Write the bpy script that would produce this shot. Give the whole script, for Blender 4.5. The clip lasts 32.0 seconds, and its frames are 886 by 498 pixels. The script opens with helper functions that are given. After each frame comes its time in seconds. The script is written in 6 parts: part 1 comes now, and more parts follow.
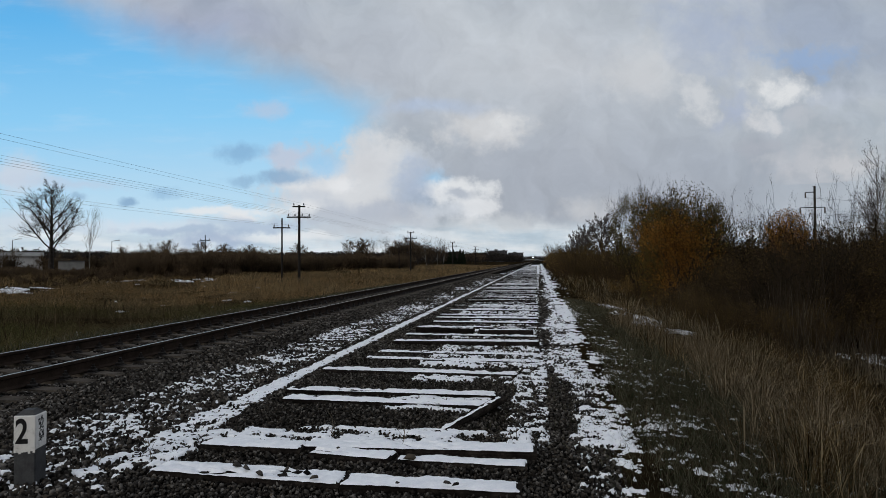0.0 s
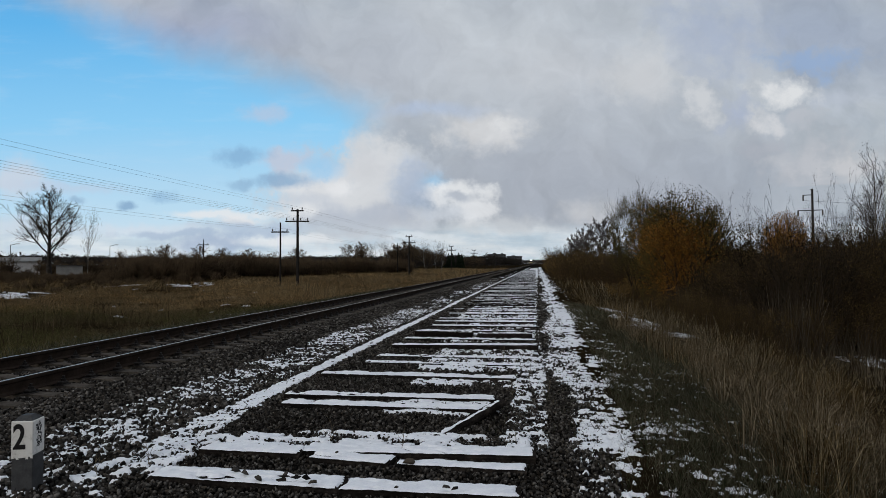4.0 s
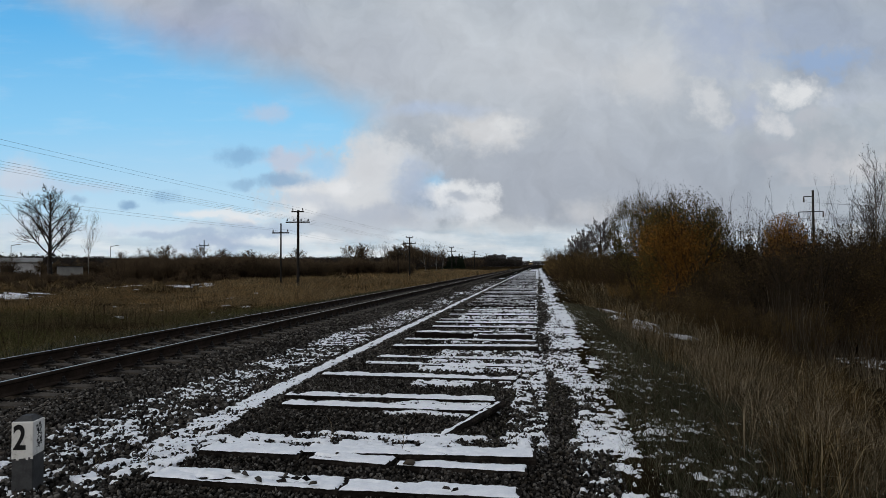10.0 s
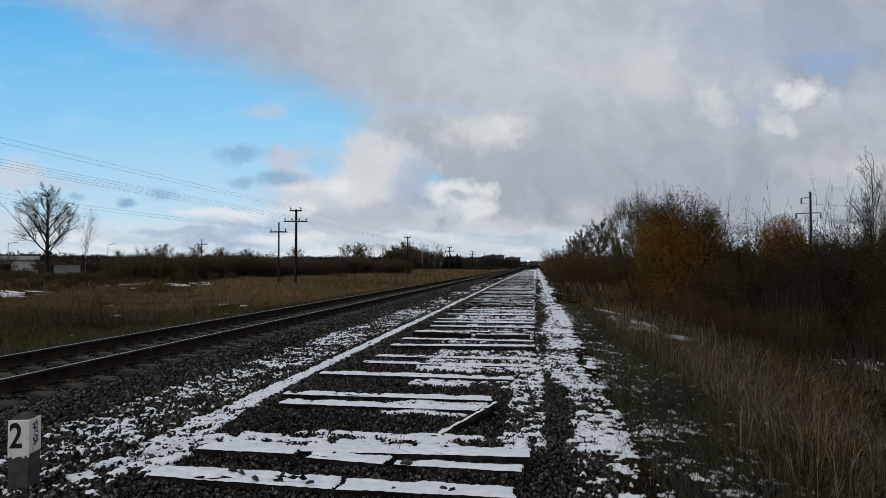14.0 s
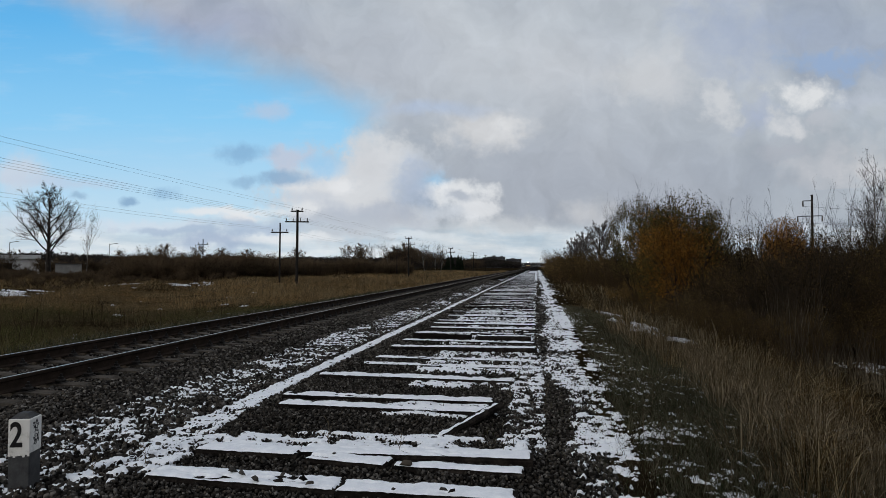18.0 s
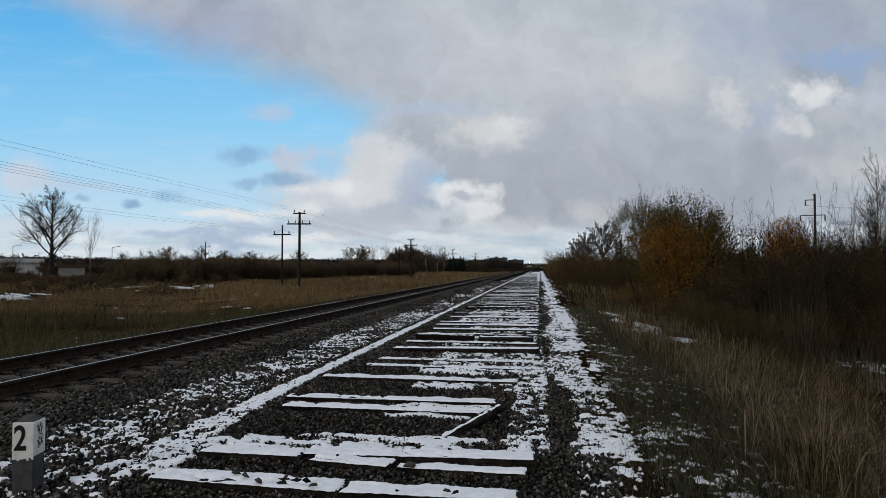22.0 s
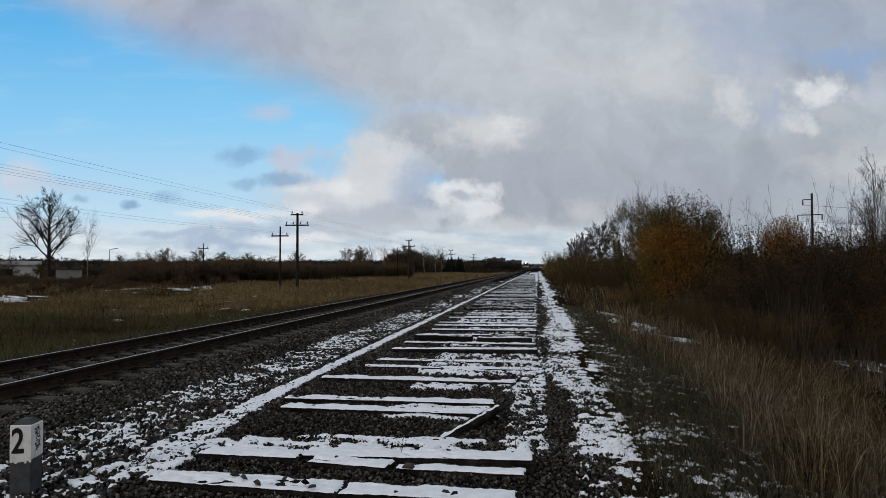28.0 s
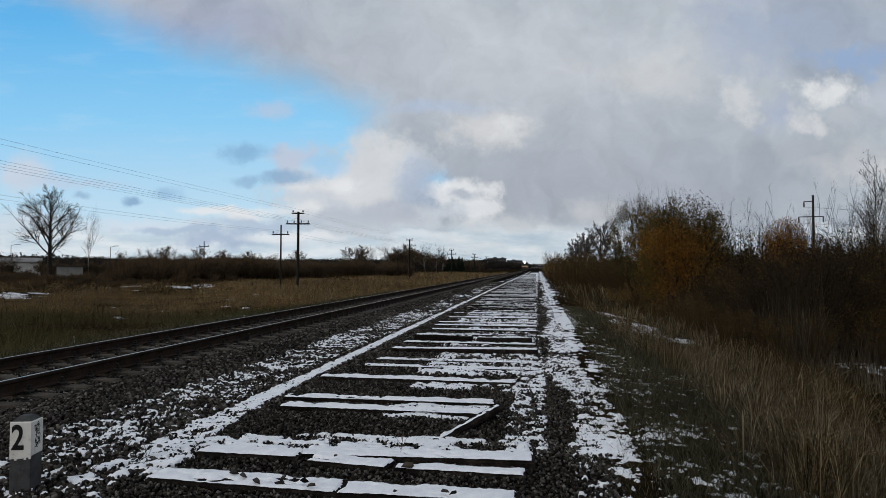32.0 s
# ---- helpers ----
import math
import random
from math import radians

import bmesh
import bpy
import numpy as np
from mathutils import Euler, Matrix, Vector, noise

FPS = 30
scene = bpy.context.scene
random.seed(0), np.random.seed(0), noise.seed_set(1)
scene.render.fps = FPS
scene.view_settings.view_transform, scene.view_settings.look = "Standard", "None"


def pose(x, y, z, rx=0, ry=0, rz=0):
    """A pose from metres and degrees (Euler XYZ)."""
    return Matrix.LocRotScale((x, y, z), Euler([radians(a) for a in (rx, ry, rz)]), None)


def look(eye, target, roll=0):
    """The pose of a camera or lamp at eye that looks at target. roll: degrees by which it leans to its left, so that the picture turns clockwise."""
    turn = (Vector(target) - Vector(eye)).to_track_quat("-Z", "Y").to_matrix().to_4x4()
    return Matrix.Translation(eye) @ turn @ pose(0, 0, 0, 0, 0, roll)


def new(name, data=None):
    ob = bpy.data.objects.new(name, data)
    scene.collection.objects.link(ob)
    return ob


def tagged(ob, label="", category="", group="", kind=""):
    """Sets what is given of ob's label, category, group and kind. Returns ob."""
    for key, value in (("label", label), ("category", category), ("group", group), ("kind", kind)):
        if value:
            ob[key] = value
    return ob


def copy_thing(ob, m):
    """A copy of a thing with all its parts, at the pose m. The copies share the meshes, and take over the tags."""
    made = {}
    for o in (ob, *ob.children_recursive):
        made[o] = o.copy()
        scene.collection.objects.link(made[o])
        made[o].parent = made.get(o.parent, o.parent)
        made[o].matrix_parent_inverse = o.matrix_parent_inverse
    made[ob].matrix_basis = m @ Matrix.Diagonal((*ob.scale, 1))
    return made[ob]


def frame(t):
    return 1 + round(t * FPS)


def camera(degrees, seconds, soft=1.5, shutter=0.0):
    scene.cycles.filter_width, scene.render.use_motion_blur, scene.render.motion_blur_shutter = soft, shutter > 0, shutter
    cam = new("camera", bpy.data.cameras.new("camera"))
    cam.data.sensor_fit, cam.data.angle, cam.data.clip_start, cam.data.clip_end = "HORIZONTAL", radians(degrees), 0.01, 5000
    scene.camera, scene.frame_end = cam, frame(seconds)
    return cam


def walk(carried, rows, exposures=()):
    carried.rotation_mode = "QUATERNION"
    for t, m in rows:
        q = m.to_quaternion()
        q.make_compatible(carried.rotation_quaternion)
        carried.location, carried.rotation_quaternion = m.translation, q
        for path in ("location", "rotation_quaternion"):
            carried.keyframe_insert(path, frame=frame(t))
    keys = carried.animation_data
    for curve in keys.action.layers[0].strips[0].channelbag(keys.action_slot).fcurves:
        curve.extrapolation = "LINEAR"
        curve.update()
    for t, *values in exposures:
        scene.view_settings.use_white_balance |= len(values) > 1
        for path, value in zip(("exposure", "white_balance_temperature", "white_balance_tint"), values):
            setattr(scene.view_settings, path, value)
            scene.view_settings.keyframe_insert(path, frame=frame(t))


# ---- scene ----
# ---- camera: held almost still, with a slight sway ----
EYE = (0.0, 0.0, 1.57)
cam = camera(71.0, 32.0, soft=0.6)
SWAY = (
    (0, 91.063, 0.105, 8.489),
    (0.5, 91.100, 0.159, 8.464),
    (1, 91.174, 0.252, 8.424),
    (1.5, 91.250, 0.301, 8.415),
    (2, 91.309, 0.252, 8.403),
    (2.5, 91.383, 0.221, 8.378),
    (3, 91.396, 0.242, 8.361),
    (3.5, 91.394, 0.247, 8.362),
    (5.5, 91.521, 0.377, 8.371),
    (6, 91.539, 0.376, 8.406),
    (6.5, 91.541, 0.335, 8.409),
    (7, 91.508, 0.307, 8.358),
    (7.5, 91.512, 0.263, 8.312),
    (8, 91.564, 0.222, 8.355),
    (8.5, 91.591, 0.222, 8.433),
    (9, 91.563, 0.197, 8.467),
    (9.5, 91.504, 0.204, 8.447),
    (10, 91.504, 0.204, 8.399),
    (10.5, 91.527, 0.187, 8.330),
    (11, 91.543, 0.216, 8.308),
    (11.5, 91.549, 0.248, 8.334),
    (12, 91.551, 0.205, 8.348),
    (12.5, 91.574, 0.061, 8.352),
    (13, 91.546, -0.008, 8.308),
    (13.5, 91.507, -0.036, 8.220),
    (14, 91.481, -0.038, 8.208),
    (14.5, 91.520, -0.125, 8.236),
    (16.5, 91.654, -0.296, 8.165),
    (17, 91.607, -0.320, 8.207),
    (17.5, 91.594, -0.338, 8.272),
    (18, 91.592, -0.321, 8.298),
    (18.5, 91.608, -0.301, 8.318),
    (19, 91.644, -0.261, 8.328),
    (19.5, 91.652, -0.168, 8.347),
    (20, 91.649, -0.071, 8.392),
    (20.5, 91.671, -0.045, 8.408),
    (21, 91.719, -0.036, 8.430),
    (21.5, 91.728, -0.033, 8.486),
    (22, 91.711, -0.009, 8.508),
    (22.5, 91.757, 0.050, 8.546),
    (23, 91.812, 0.079, 8.568),
    (23.5, 91.825, 0.111, 8.550),
    (24, 91.792, 0.196, 8.492),
    (24.5, 91.754, 0.173, 8.445),
    (25, 91.744, 0.118, 8.438),
    (25.5, 91.756, 0.158, 8.428),
    (27.5, 91.766, 0.197, 8.329),
    (28, 91.785, 0.202, 8.334),
    (28.5, 91.787, 0.190, 8.330),
    (29, 91.780, 0.137, 8.324),
    (29.5, 91.752, 0.098, 8.288),
    (30, 91.697, 0.016, 8.288),
    (30.5, 91.667, -0.046, 8.337),
    (31, 91.677, -0.058, 8.388),
    (31.5, 91.701, -0.043, 8.420),
    (32, 91.742, -0.168, 8.385),
)
AIM = 0.36
walk(cam, [(t, pose(*EYE, rx - 0.04, ry, rz + AIM)) for t, rx, ry, rz in SWAY], exposures=[(0, 0.0), (32, 0.0)])


# ---- node helpers ----
class Nodes:
    """Short hand for building a node tree."""

    def __init__(self, tree):
        self.tree = tree
        tree.nodes.clear()

    def add(self, kind):
        return self.tree.nodes.new(kind)

    def wire(self, value, socket):
        if isinstance(value, bpy.types.NodeSocket):
            self.tree.links.new(value, socket)
        elif value is not None:
            socket.default_value = value

    def math(self, op, a, b=None, c=None, clamp=False):
        n = self.add("ShaderNodeMath")
        n.operation, n.use_clamp = op, clamp
        for v, s in zip((a, b, c), n.inputs):
            self.wire(v, s)
        return n.outputs[0]

    def vec(self, op, a, b=None):
        n = self.add("ShaderNodeVectorMath")
        n.operation = op
        self.wire(a, n.inputs[0])
        if op == "SCALE":
            self.wire(b, n.inputs["Scale"])
        else:
            self.wire(b, n.inputs[1])
        return n.outputs["Value"] if op in ("LENGTH", "DOT_PRODUCT") else n.outputs[0]

    def noise(self, at, scale, detail=4.0, rough=0.55, distortion=0.0, colour=False):
        n = self.add("ShaderNodeTexNoise")
        self.wire(at, n.inputs["Vector"])
        n.inputs["Scale"].default_value = scale
        n.inputs["Detail"].default_value = detail
        n.inputs["Roughness"].default_value = rough
        n.inputs["Distortion"].default_value = distortion
        return n.outputs["Color" if colour else "Fac"]

    def mix(self, f, a, b):
        n = self.add("ShaderNodeMix")
        n.data_type = "RGBA"
        self.wire(f, n.inputs["Factor"])
        self.wire(a, n.inputs[6])
        self.wire(b, n.inputs[7])
        return n.outputs[2]

    def ease(self, value, low, high):
        n = self.add("ShaderNodeMapRange")
        n.interpolation_type = "SMOOTHSTEP"
        self.wire(value, n.inputs[0])
        n.inputs[1].default_value, n.inputs[2].default_value = low, high
        return n.outputs[0]

    def ramp(self, value, stops):
        n = self.add("ShaderNodeValToRGB")
        while len(n.color_ramp.elements) < len(stops):
            n.color_ramp.elements.new(0.5)
        for e, (p, c) in zip(n.color_ramp.elements, stops):
            e.position, e.color = p, (*c, 1)
        self.wire(value, n.inputs[0])
        return n.outputs[0]


def lin(r, g, b):
    """Display colour 0..255 to linear."""
    return tuple((c / 255 / 12.92) if c <= 10 else ((c / 255 + 0.055) / 1.055) ** 2.4 for c in (r, g, b))


# ---- world and sun: broken cloud all round, weak low sun behind thin cloud ----
SUN_EL, SUN_TURN = 17.0, 215.0
world = bpy.data.worlds.new("world")
scene.world = world
world.use_nodes = True
wn = Nodes(world.node_tree)
sky = wn.add("ShaderNodeTexSky")
sky.sky_type, sky.sun_disc = "NISHITA", False
sky.sun_elevation, sky.sun_rotation = radians(SUN_EL), radians(SUN_TURN)
clear = wn.add("ShaderNodeBackground")
clear.inputs[1].default_value = 0.1
wn.wire(sky.outputs[0], clear.inputs[0])
over = wn.add("ShaderNodeBackground")
wdir = wn.add("ShaderNodeTexCoord").outputs["Generated"]
wn.wire(wn.mix(wn.noise(wdir, 3.0, 5), (0.40, 0.42, 0.47, 1), (0.80, 0.82, 0.86, 1)), over.inputs[0])
# an overcast sky is brighter overhead than near the horizon
wsep = wn.add("ShaderNodeSeparateXYZ")
wn.wire(wdir, wsep.inputs[0])
wn.wire(wn.math("MULTIPLY_ADD", wn.math("MAXIMUM", wsep.outputs[2], 0.0), 0.93, 0.26), over.inputs[1])
wmix = wn.add("ShaderNodeMixShader")
wn.wire(wn.ease(wn.noise(wdir, 1.6, 5), 0.3, 0.48), wmix.inputs[0])
wn.wire(clear.outputs[0], wmix.inputs[1])
wn.wire(over.outputs[0], wmix.inputs[2])
wout = wn.add("ShaderNodeOutputWorld")
wn.wire(wmix.outputs[0], wout.inputs[0])

sun = new("sun", bpy.data.lights.new("sun", "SUN"))
sun.data.energy, sun.data.angle, sun.data.color = 0.8, radians(14), (1.0, 0.95, 0.88)
# the lamp shines along its -Z; its azimuth is counted clockwise from +Y like the sky's
saz = radians(SUN_TURN)
to_sun = Vector((math.sin(saz) * math.cos(radians(SUN_EL)), math.cos(saz) * math.cos(radians(SUN_EL)), math.sin(radians(SUN_EL))))
sun.matrix_world = look(to_sun * 50, (0, 0, 0))


# ---- materials ----
def surface(name, colours, scale=8.0, fine=60.0, rough=0.8, bump=0.3, depth=0.01, metal=0.0, vary=0.0, stops=(0.35, 0.65), spec=0.12):
    """Mottled surface: colours blended by a coarse and a fine noise, with relief; vary: brightness spread between objects."""
    m = bpy.data.materials.new(name)
    m.use_nodes = True
    n = Nodes(m.node_tree)
    at = n.add("ShaderNodeTexCoord").outputs["Object"]
    big, small = n.noise(at, scale, 5), n.noise(at, fine, 4)
    f = n.math("ADD", n.math("MULTIPLY", big, 0.62), n.math("MULTIPLY", small, 0.38))
    k = len(colours)
    col = n.ramp(f, [(stops[0] + (stops[1] - stops[0]) * i / max(1, k - 1), c) for i, c in enumerate(colours)])
    if vary:
        r = n.add("ShaderNodeObjectInfo").outputs["Random"]
        col = n.vec("SCALE", col, n.math("MULTIPLY_ADD", r, vary * 2, 1 - vary))
    bsdf = n.add("ShaderNodeBsdfPrincipled")
    n.wire(col, bsdf.inputs["Base Color"])
    bsdf.inputs["Metallic"].default_value = metal
    bsdf.inputs["Specular IOR Level"].default_value = spec
    n.wire(n.math("MULTIPLY_ADD", small, 0.3, rough - 0.15, clamp=True), bsdf.inputs["Roughness"])
    if bump:
        b = n.add("ShaderNodeBump")
        b.inputs["Strength"].default_value, b.inputs["Distance"].default_value = bump, depth
        n.wire(f, b.inputs["Height"])
        n.wire(b.outputs[0], bsdf.inputs["Normal"])
    out = n.add("ShaderNodeOutputMaterial")
    n.wire(bsdf.outputs[0], out.inputs[0])
    return m


def flecks(name, colours, rough=0.8, through_light=0.0, spec=0.01, tint=None, single=False):
    """For many small pieces in one mesh (stones, blades, leaves, twigs): each piece takes its own colour."""
    m = bpy.data.materials.new(name)
    m.use_nodes = True
    n = Nodes(m.node_tree)
    r = n.add("ShaderNodeObjectInfo").outputs["Random"] if single else n.add("ShaderNodeNewGeometry").outputs["Random Per Island"]
    k = len(colours)
    col = n.ramp(r, [(i / (k - 1), c) for i, c in enumerate(colours)])
    at = n.add("ShaderNodeTexCoord").outputs["Object"]
    col = n.vec("SCALE", col, n.math("MULTIPLY_ADD", n.noise(at, 0.9, 4), 1.3, 0.35))
    bsdf = n.add("ShaderNodeBsdfPrincipled")
    wide = n.noise(at, 0.07, 3)
    if tint:
        col = n.mix(n.ease(n.noise(at, 0.45, 4), 0.42, 0.62), col, n.vec("MULTIPLY", col, tint))
    col = n.vec("SCALE", col, n.math("MULTIPLY_ADD", wide, 1.6, 0.2))
    n.wire(col, bsdf.inputs["Base Color"])
    bsdf.inputs["Roughness"].default_value = rough
    bsdf.inputs["Specular IOR Level"].default_value = spec
    sh = bsdf.outputs[0]
    if through_light:
        tr = n.add("ShaderNodeBsdfTranslucent")
        n.wire(col, tr.inputs[0])
        mx = n.add("ShaderNodeMixShader")
        mx.inputs[0].default_value = through_light
        n.wire(sh, mx.inputs[1])
        n.wire(tr.outputs[0], mx.inputs[2])
        sh = mx.outputs[0]
    out = n.add("ShaderNodeOutputMaterial")
    n.wire(sh, out.inputs[0])
    return m


def glowing(name, colour, strength):
    m = bpy.data.materials.new(name)
    m.use_nodes = True
    n = Nodes(m.node_tree)
    e = n.add("ShaderNodeEmission")
    e.inputs[0].default_value, e.inputs[1].default_value = (*colour, 1), strength
    out = n.add("ShaderNodeOutputMaterial")
    n.wire(e.outputs[0], out.inputs[0])
    return m


SNOW = surface("snow", [(0.70, 0.735, 0.79), (0.89, 0.915, 0.945)], 9, 70, 0.7, 0.5, 0.012, spec=0.35)
# near-black bed colour stands in for the shade in gaps between stones
SHADED_BALLAST = surface("ballast_bed", [(0.004, 0.0037, 0.0035), (0.010, 0.009, 0.008), (0.03, 0.028, 0.026)], 9, 38, 0.95, 1.0, 0.06, spec=0.0)
STONE_TONES = [(0.005, 0.0049, 0.0047), (0.018, 0.0165, 0.015), (0.075, 0.070, 0.064), (0.016, 0.0135, 0.0115), (0.19, 0.178, 0.162), (0.008, 0.0077, 0.0074), (0.045, 0.040, 0.034), (0.013, 0.012, 0.011), (0.10, 0.086, 0.070)]
STONE = flecks("ballast_stone", STONE_TONES, 0.95, spec=0.01)
STONE_SINGLE = flecks("single_ballast_stone", STONE_TONES, 0.95, spec=0.01, single=True)
SOIL = surface("field_soil", [(0.007, 0.0055, 0.0035), (0.018, 0.013, 0.007), (0.038, 0.027, 0.014)], 1.7, 45, 0.95, 0.9, 0.05, spec=0.0)
STEEL = surface("rail_rust", [(0.018, 0.0135, 0.011), (0.046, 0.034, 0.027)], 4, 50, 0.9, 0.3, 0.004, spec=0.02)
BRIGHT = surface("rail_polished", [(0.40, 0.35, 0.31), (0.55, 0.50, 0.45)], 3, 40, 0.42, 0.05, 0.002, metal=1.0)
CONCRETE = surface("sleeper_concrete", [(0.028, 0.023, 0.018), (0.066, 0.056, 0.045), (0.115, 0.10, 0.083)], 5, 45, 0.85, 0.5, 0.01, vary=0.25)
OLDWOOD = surface("tarred_wood", [(0.005, 0.0045, 0.004), (0.013, 0.011, 0.010), (0.032, 0.027, 0.023)], 6, 45, 0.9, 0.8, 0.015, vary=0.3, spec=0.01)
POLEWOOD = surface("pole_wood", [(0.010, 0.0085, 0.008), (0.028, 0.024, 0.021)], 3, 30, 0.8, 0.4, 0.01)
DARKIRON = surface("dark_iron", [(0.02, 0.019, 0.018), (0.05, 0.045, 0.042)], 10, 80, 0.6, 0.2, 0.004, metal=0.5)
GLASSCAP = surface("insulator_porcelain", [(0.05, 0.045, 0.04), (0.12, 0.11, 0.10)], 10, 60, 0.25, 0.0)


# ---- mesh helpers ----
def mesh_np(name, V, F, material, smooth=False):
    """A mesh from vertex and face arrays (all faces with the same number of corners)."""
    V, F = np.asarray(V, np.float32), np.asarray(F, np.int32)
    me = bpy.data.meshes.new(name)
    k = F.shape[1]
    me.vertices.add(len(V))
    me.vertices.foreach_set("co", V.ravel())
    me.loops.add(F.size)
    me.loops.foreach_set("vertex_index", F.ravel())
    me.polygons.add(len(F))
    me.polygons.foreach_set("loop_start", np.arange(0, F.size, k, dtype=np.int32))
    me.polygons.foreach_set("loop_total", np.full(len(F), k, np.int32))
    if smooth:
        me.polygons.foreach_set("use_smooth", np.ones(len(F), bool))
    me.materials.append(material)
    me.update(calc_edges=True)
    return me


def put(name, me, parent=None, m=None, label=""):
    ob = new(name, me)
    if m is not None:
        ob.matrix_basis = m
    if parent is not None:
        ob.parent = parent
    if label:
        ob["label"] = label
    return ob


def part(name, bm, material, parent, label="", m=None):
    """Link a bmesh as one mesh object under a thing or a part."""
    me = bpy.data.meshes.new(name)
    bm.to_mesh(me)
    bm.free()
    me.materials.append(material)
    return put(name, me, parent, m, label)


def add_box(bm, x0, x1, y0, y1, z0, z1, bevel=0.0, wobble=0.0):
    r = bmesh.ops.create_cube(bm, size=1.0)
    for v in r["verts"]:
        v.co = Vector(((x0 + x1) / 2 + v.co.x * (x1 - x0), (y0 + y1) / 2 + v.co.y * (y1 - y0), (z0 + z1) / 2 + v.co.z * (z1 - z0)))
        if wobble:
            v.co += Vector([random.uniform(-wobble, wobble) for _ in range(3)])
    if bevel:
        es = list({e for v in r["verts"] for e in v.link_edges})
        bmesh.ops.bevel(bm, geom=es, offset=bevel, segments=1, affect="EDGES")
    return bm


def box(x0, x1, y0, y1, z0, z1, bevel=0.0, wobble=0.0):
    return add_box(bmesh.new(), x0, x1, y0, y1, z0, z1, bevel, wobble)


def add_rod(bm, a, b, r0, r1=None, sides=8):
    """A tapered round bar from a to b."""
    a, b = Vector(a), Vector(b)
    d = b - a
    m = Matrix.Translation((a + b) / 2) @ d.to_track_quat("Z", "Y").to_matrix().to_4x4()
    bmesh.ops.create_cone(bm, cap_ends=True, segments=sides, radius1=r0, radius2=r0 if r1 is None else r1, depth=d.length, matrix=m)
    return bm


def rod(a, b, r0, r1=None, sides=8):
    return add_rod(bmesh.new(), a, b, r0, r1, sides)


def twig_arrays(A, B, RA, RB, sides=3):
    """Open tapered prisms between the rows of A and B, as vertex and quad arrays."""
    A, B = np.asarray(A, float), np.asarray(B, float)
    RA, RB = np.asarray(RA, float)[:, None], np.asarray(RB, float)[:, None]
    d = B - A
    d /= np.linalg.norm(d, axis=1)[:, None] + 1e-9
    ref = np.where(np.abs(d[:, 2:3]) > 0.9, np.array([[1.0, 0, 0]]), np.array([[0, 0, 1.0]]))
    u = np.cross(d, ref)
    u /= np.linalg.norm(u, axis=1)[:, None] + 1e-9
    w = np.cross(d, u)
    rings = []
    for P, R in ((A, RA), (B, RB)):
        for s in range(sides):
            a = 2 * math.pi * s / sides
            rings.append(P + R * (math.cos(a) * u + math.sin(a) * w))
    V = np.stack(rings, 1).reshape(-1, 3)
    n = len(A)
    q = np.array([[s, (s + 1) % sides, sides + (s + 1) % sides, sides + s] for s in range(sides)])
    F = (np.arange(n)[:, None, None] * 2 * sides + q[None]).reshape(-1, 4)
    return V, F


# ---- lie of the land ----
PROF_X = [-4000, -60, -30, -14, -11.2, -10.1, -9.5, -5.3, -4.4, -3.4, -2.9, 0.25, 0.9, 1.5, 3.0, 5.0, 7.0, 10.0, 15.0, 40.0, 4000]
PROF_Z = [-0.6, -0.6, -0.55, -0.6, -0.55, -0.2, -0.05, -0.03, -0.09, -0.06, 0.0, 0.0, 0.0, -0.05, -0.35, -0.7, -0.95, -0.95, -0.7, -0.6, -0.6]


def land(x, y):
    """Height of the ground, for numbers or arrays."""
    x, y = np.asarray(x, float), np.asarray(y, float)
    z = np.interp(x, PROF_X, PROF_Z)
    off = np.clip((np.abs(x + 4.6) - 5.6) / 4.0, 0, 1)
    z = z + off * (0.10 * np.sin(x * 0.55 + 0.3 * y) + 0.08 * np.sin(0.9 * y - 0.4 * x + 1.3) + 0.12 * np.sin(0.13 * y + 0.21 * x))
    return z + 0.008 * np.sin(7.1 * x + 1.7 * np.sin(3.3 * y)) * np.cos(6.3 * y)


def sheet(name, xs, ys, lift, material):
    X, Y = np.meshgrid(np.array(xs), np.array(ys))
    Z = land(X, Y) + lift(X, Y)
    V = np.stack([X, Y, Z], -1).reshape(-1, 3)
    nx, ny = len(xs), len(ys)
    i = (np.arange(ny - 1)[:, None] * nx + np.arange(nx - 1)[None]).ravel()
    return mesh_np(name, V, np.stack([i, i + 1, i + nx + 1, i + nx], -1), material, True)


def spread(low, high, step, grow, stop):
    """Even steps from low to high, then growing ones to stop."""
    a = list(np.arange(low, high, step))
    while a[-1] < stop:
        step *= grow
        a.append(a[-1] + step)
    return a


xs = [-v for v in reversed(spread(14, 30, 0.8, 1.25, 3500))] + list(np.arange(-13.8, 14, 0.2)) + spread(14.2, 30, 0.8, 1.25, 3500)
ys = [-v for v in reversed(spread(8.5, 20, 1, 1.4, 1500))] + list(np.arange(-8, 30, 0.3)) + spread(30, 60, 1.0, 1.12, 4200)
ground = put("ground", sheet("ground", xs, ys, lambda x, y: np.where((x > -10.0) & (x < 0.45), -0.05, 0.0), SOIL))
tagged(ground, "brown autumn ground with soil and matted dead grass", "ground", kind="structure")
bed_x = list(np.arange(-10.3, 0.75, 0.11))
bed_y = spread(-6, 24, 0.11, 1.05, 2500)
ballast = put("ballast_bed", sheet("ballast_bed", bed_x, bed_y, lambda x, y: np.where((x < -10.0) | (x > 0.55), -0.09, -0.042) + 0.012 * np.sin(23 * x + 5 * np.sin(9 * y)) * np.sin(21 * y), SHADED_BALLAST))
tagged(ballast, "crushed stone railway ballast, coloured near black as shaded gaps", "ballast", kind="structure")

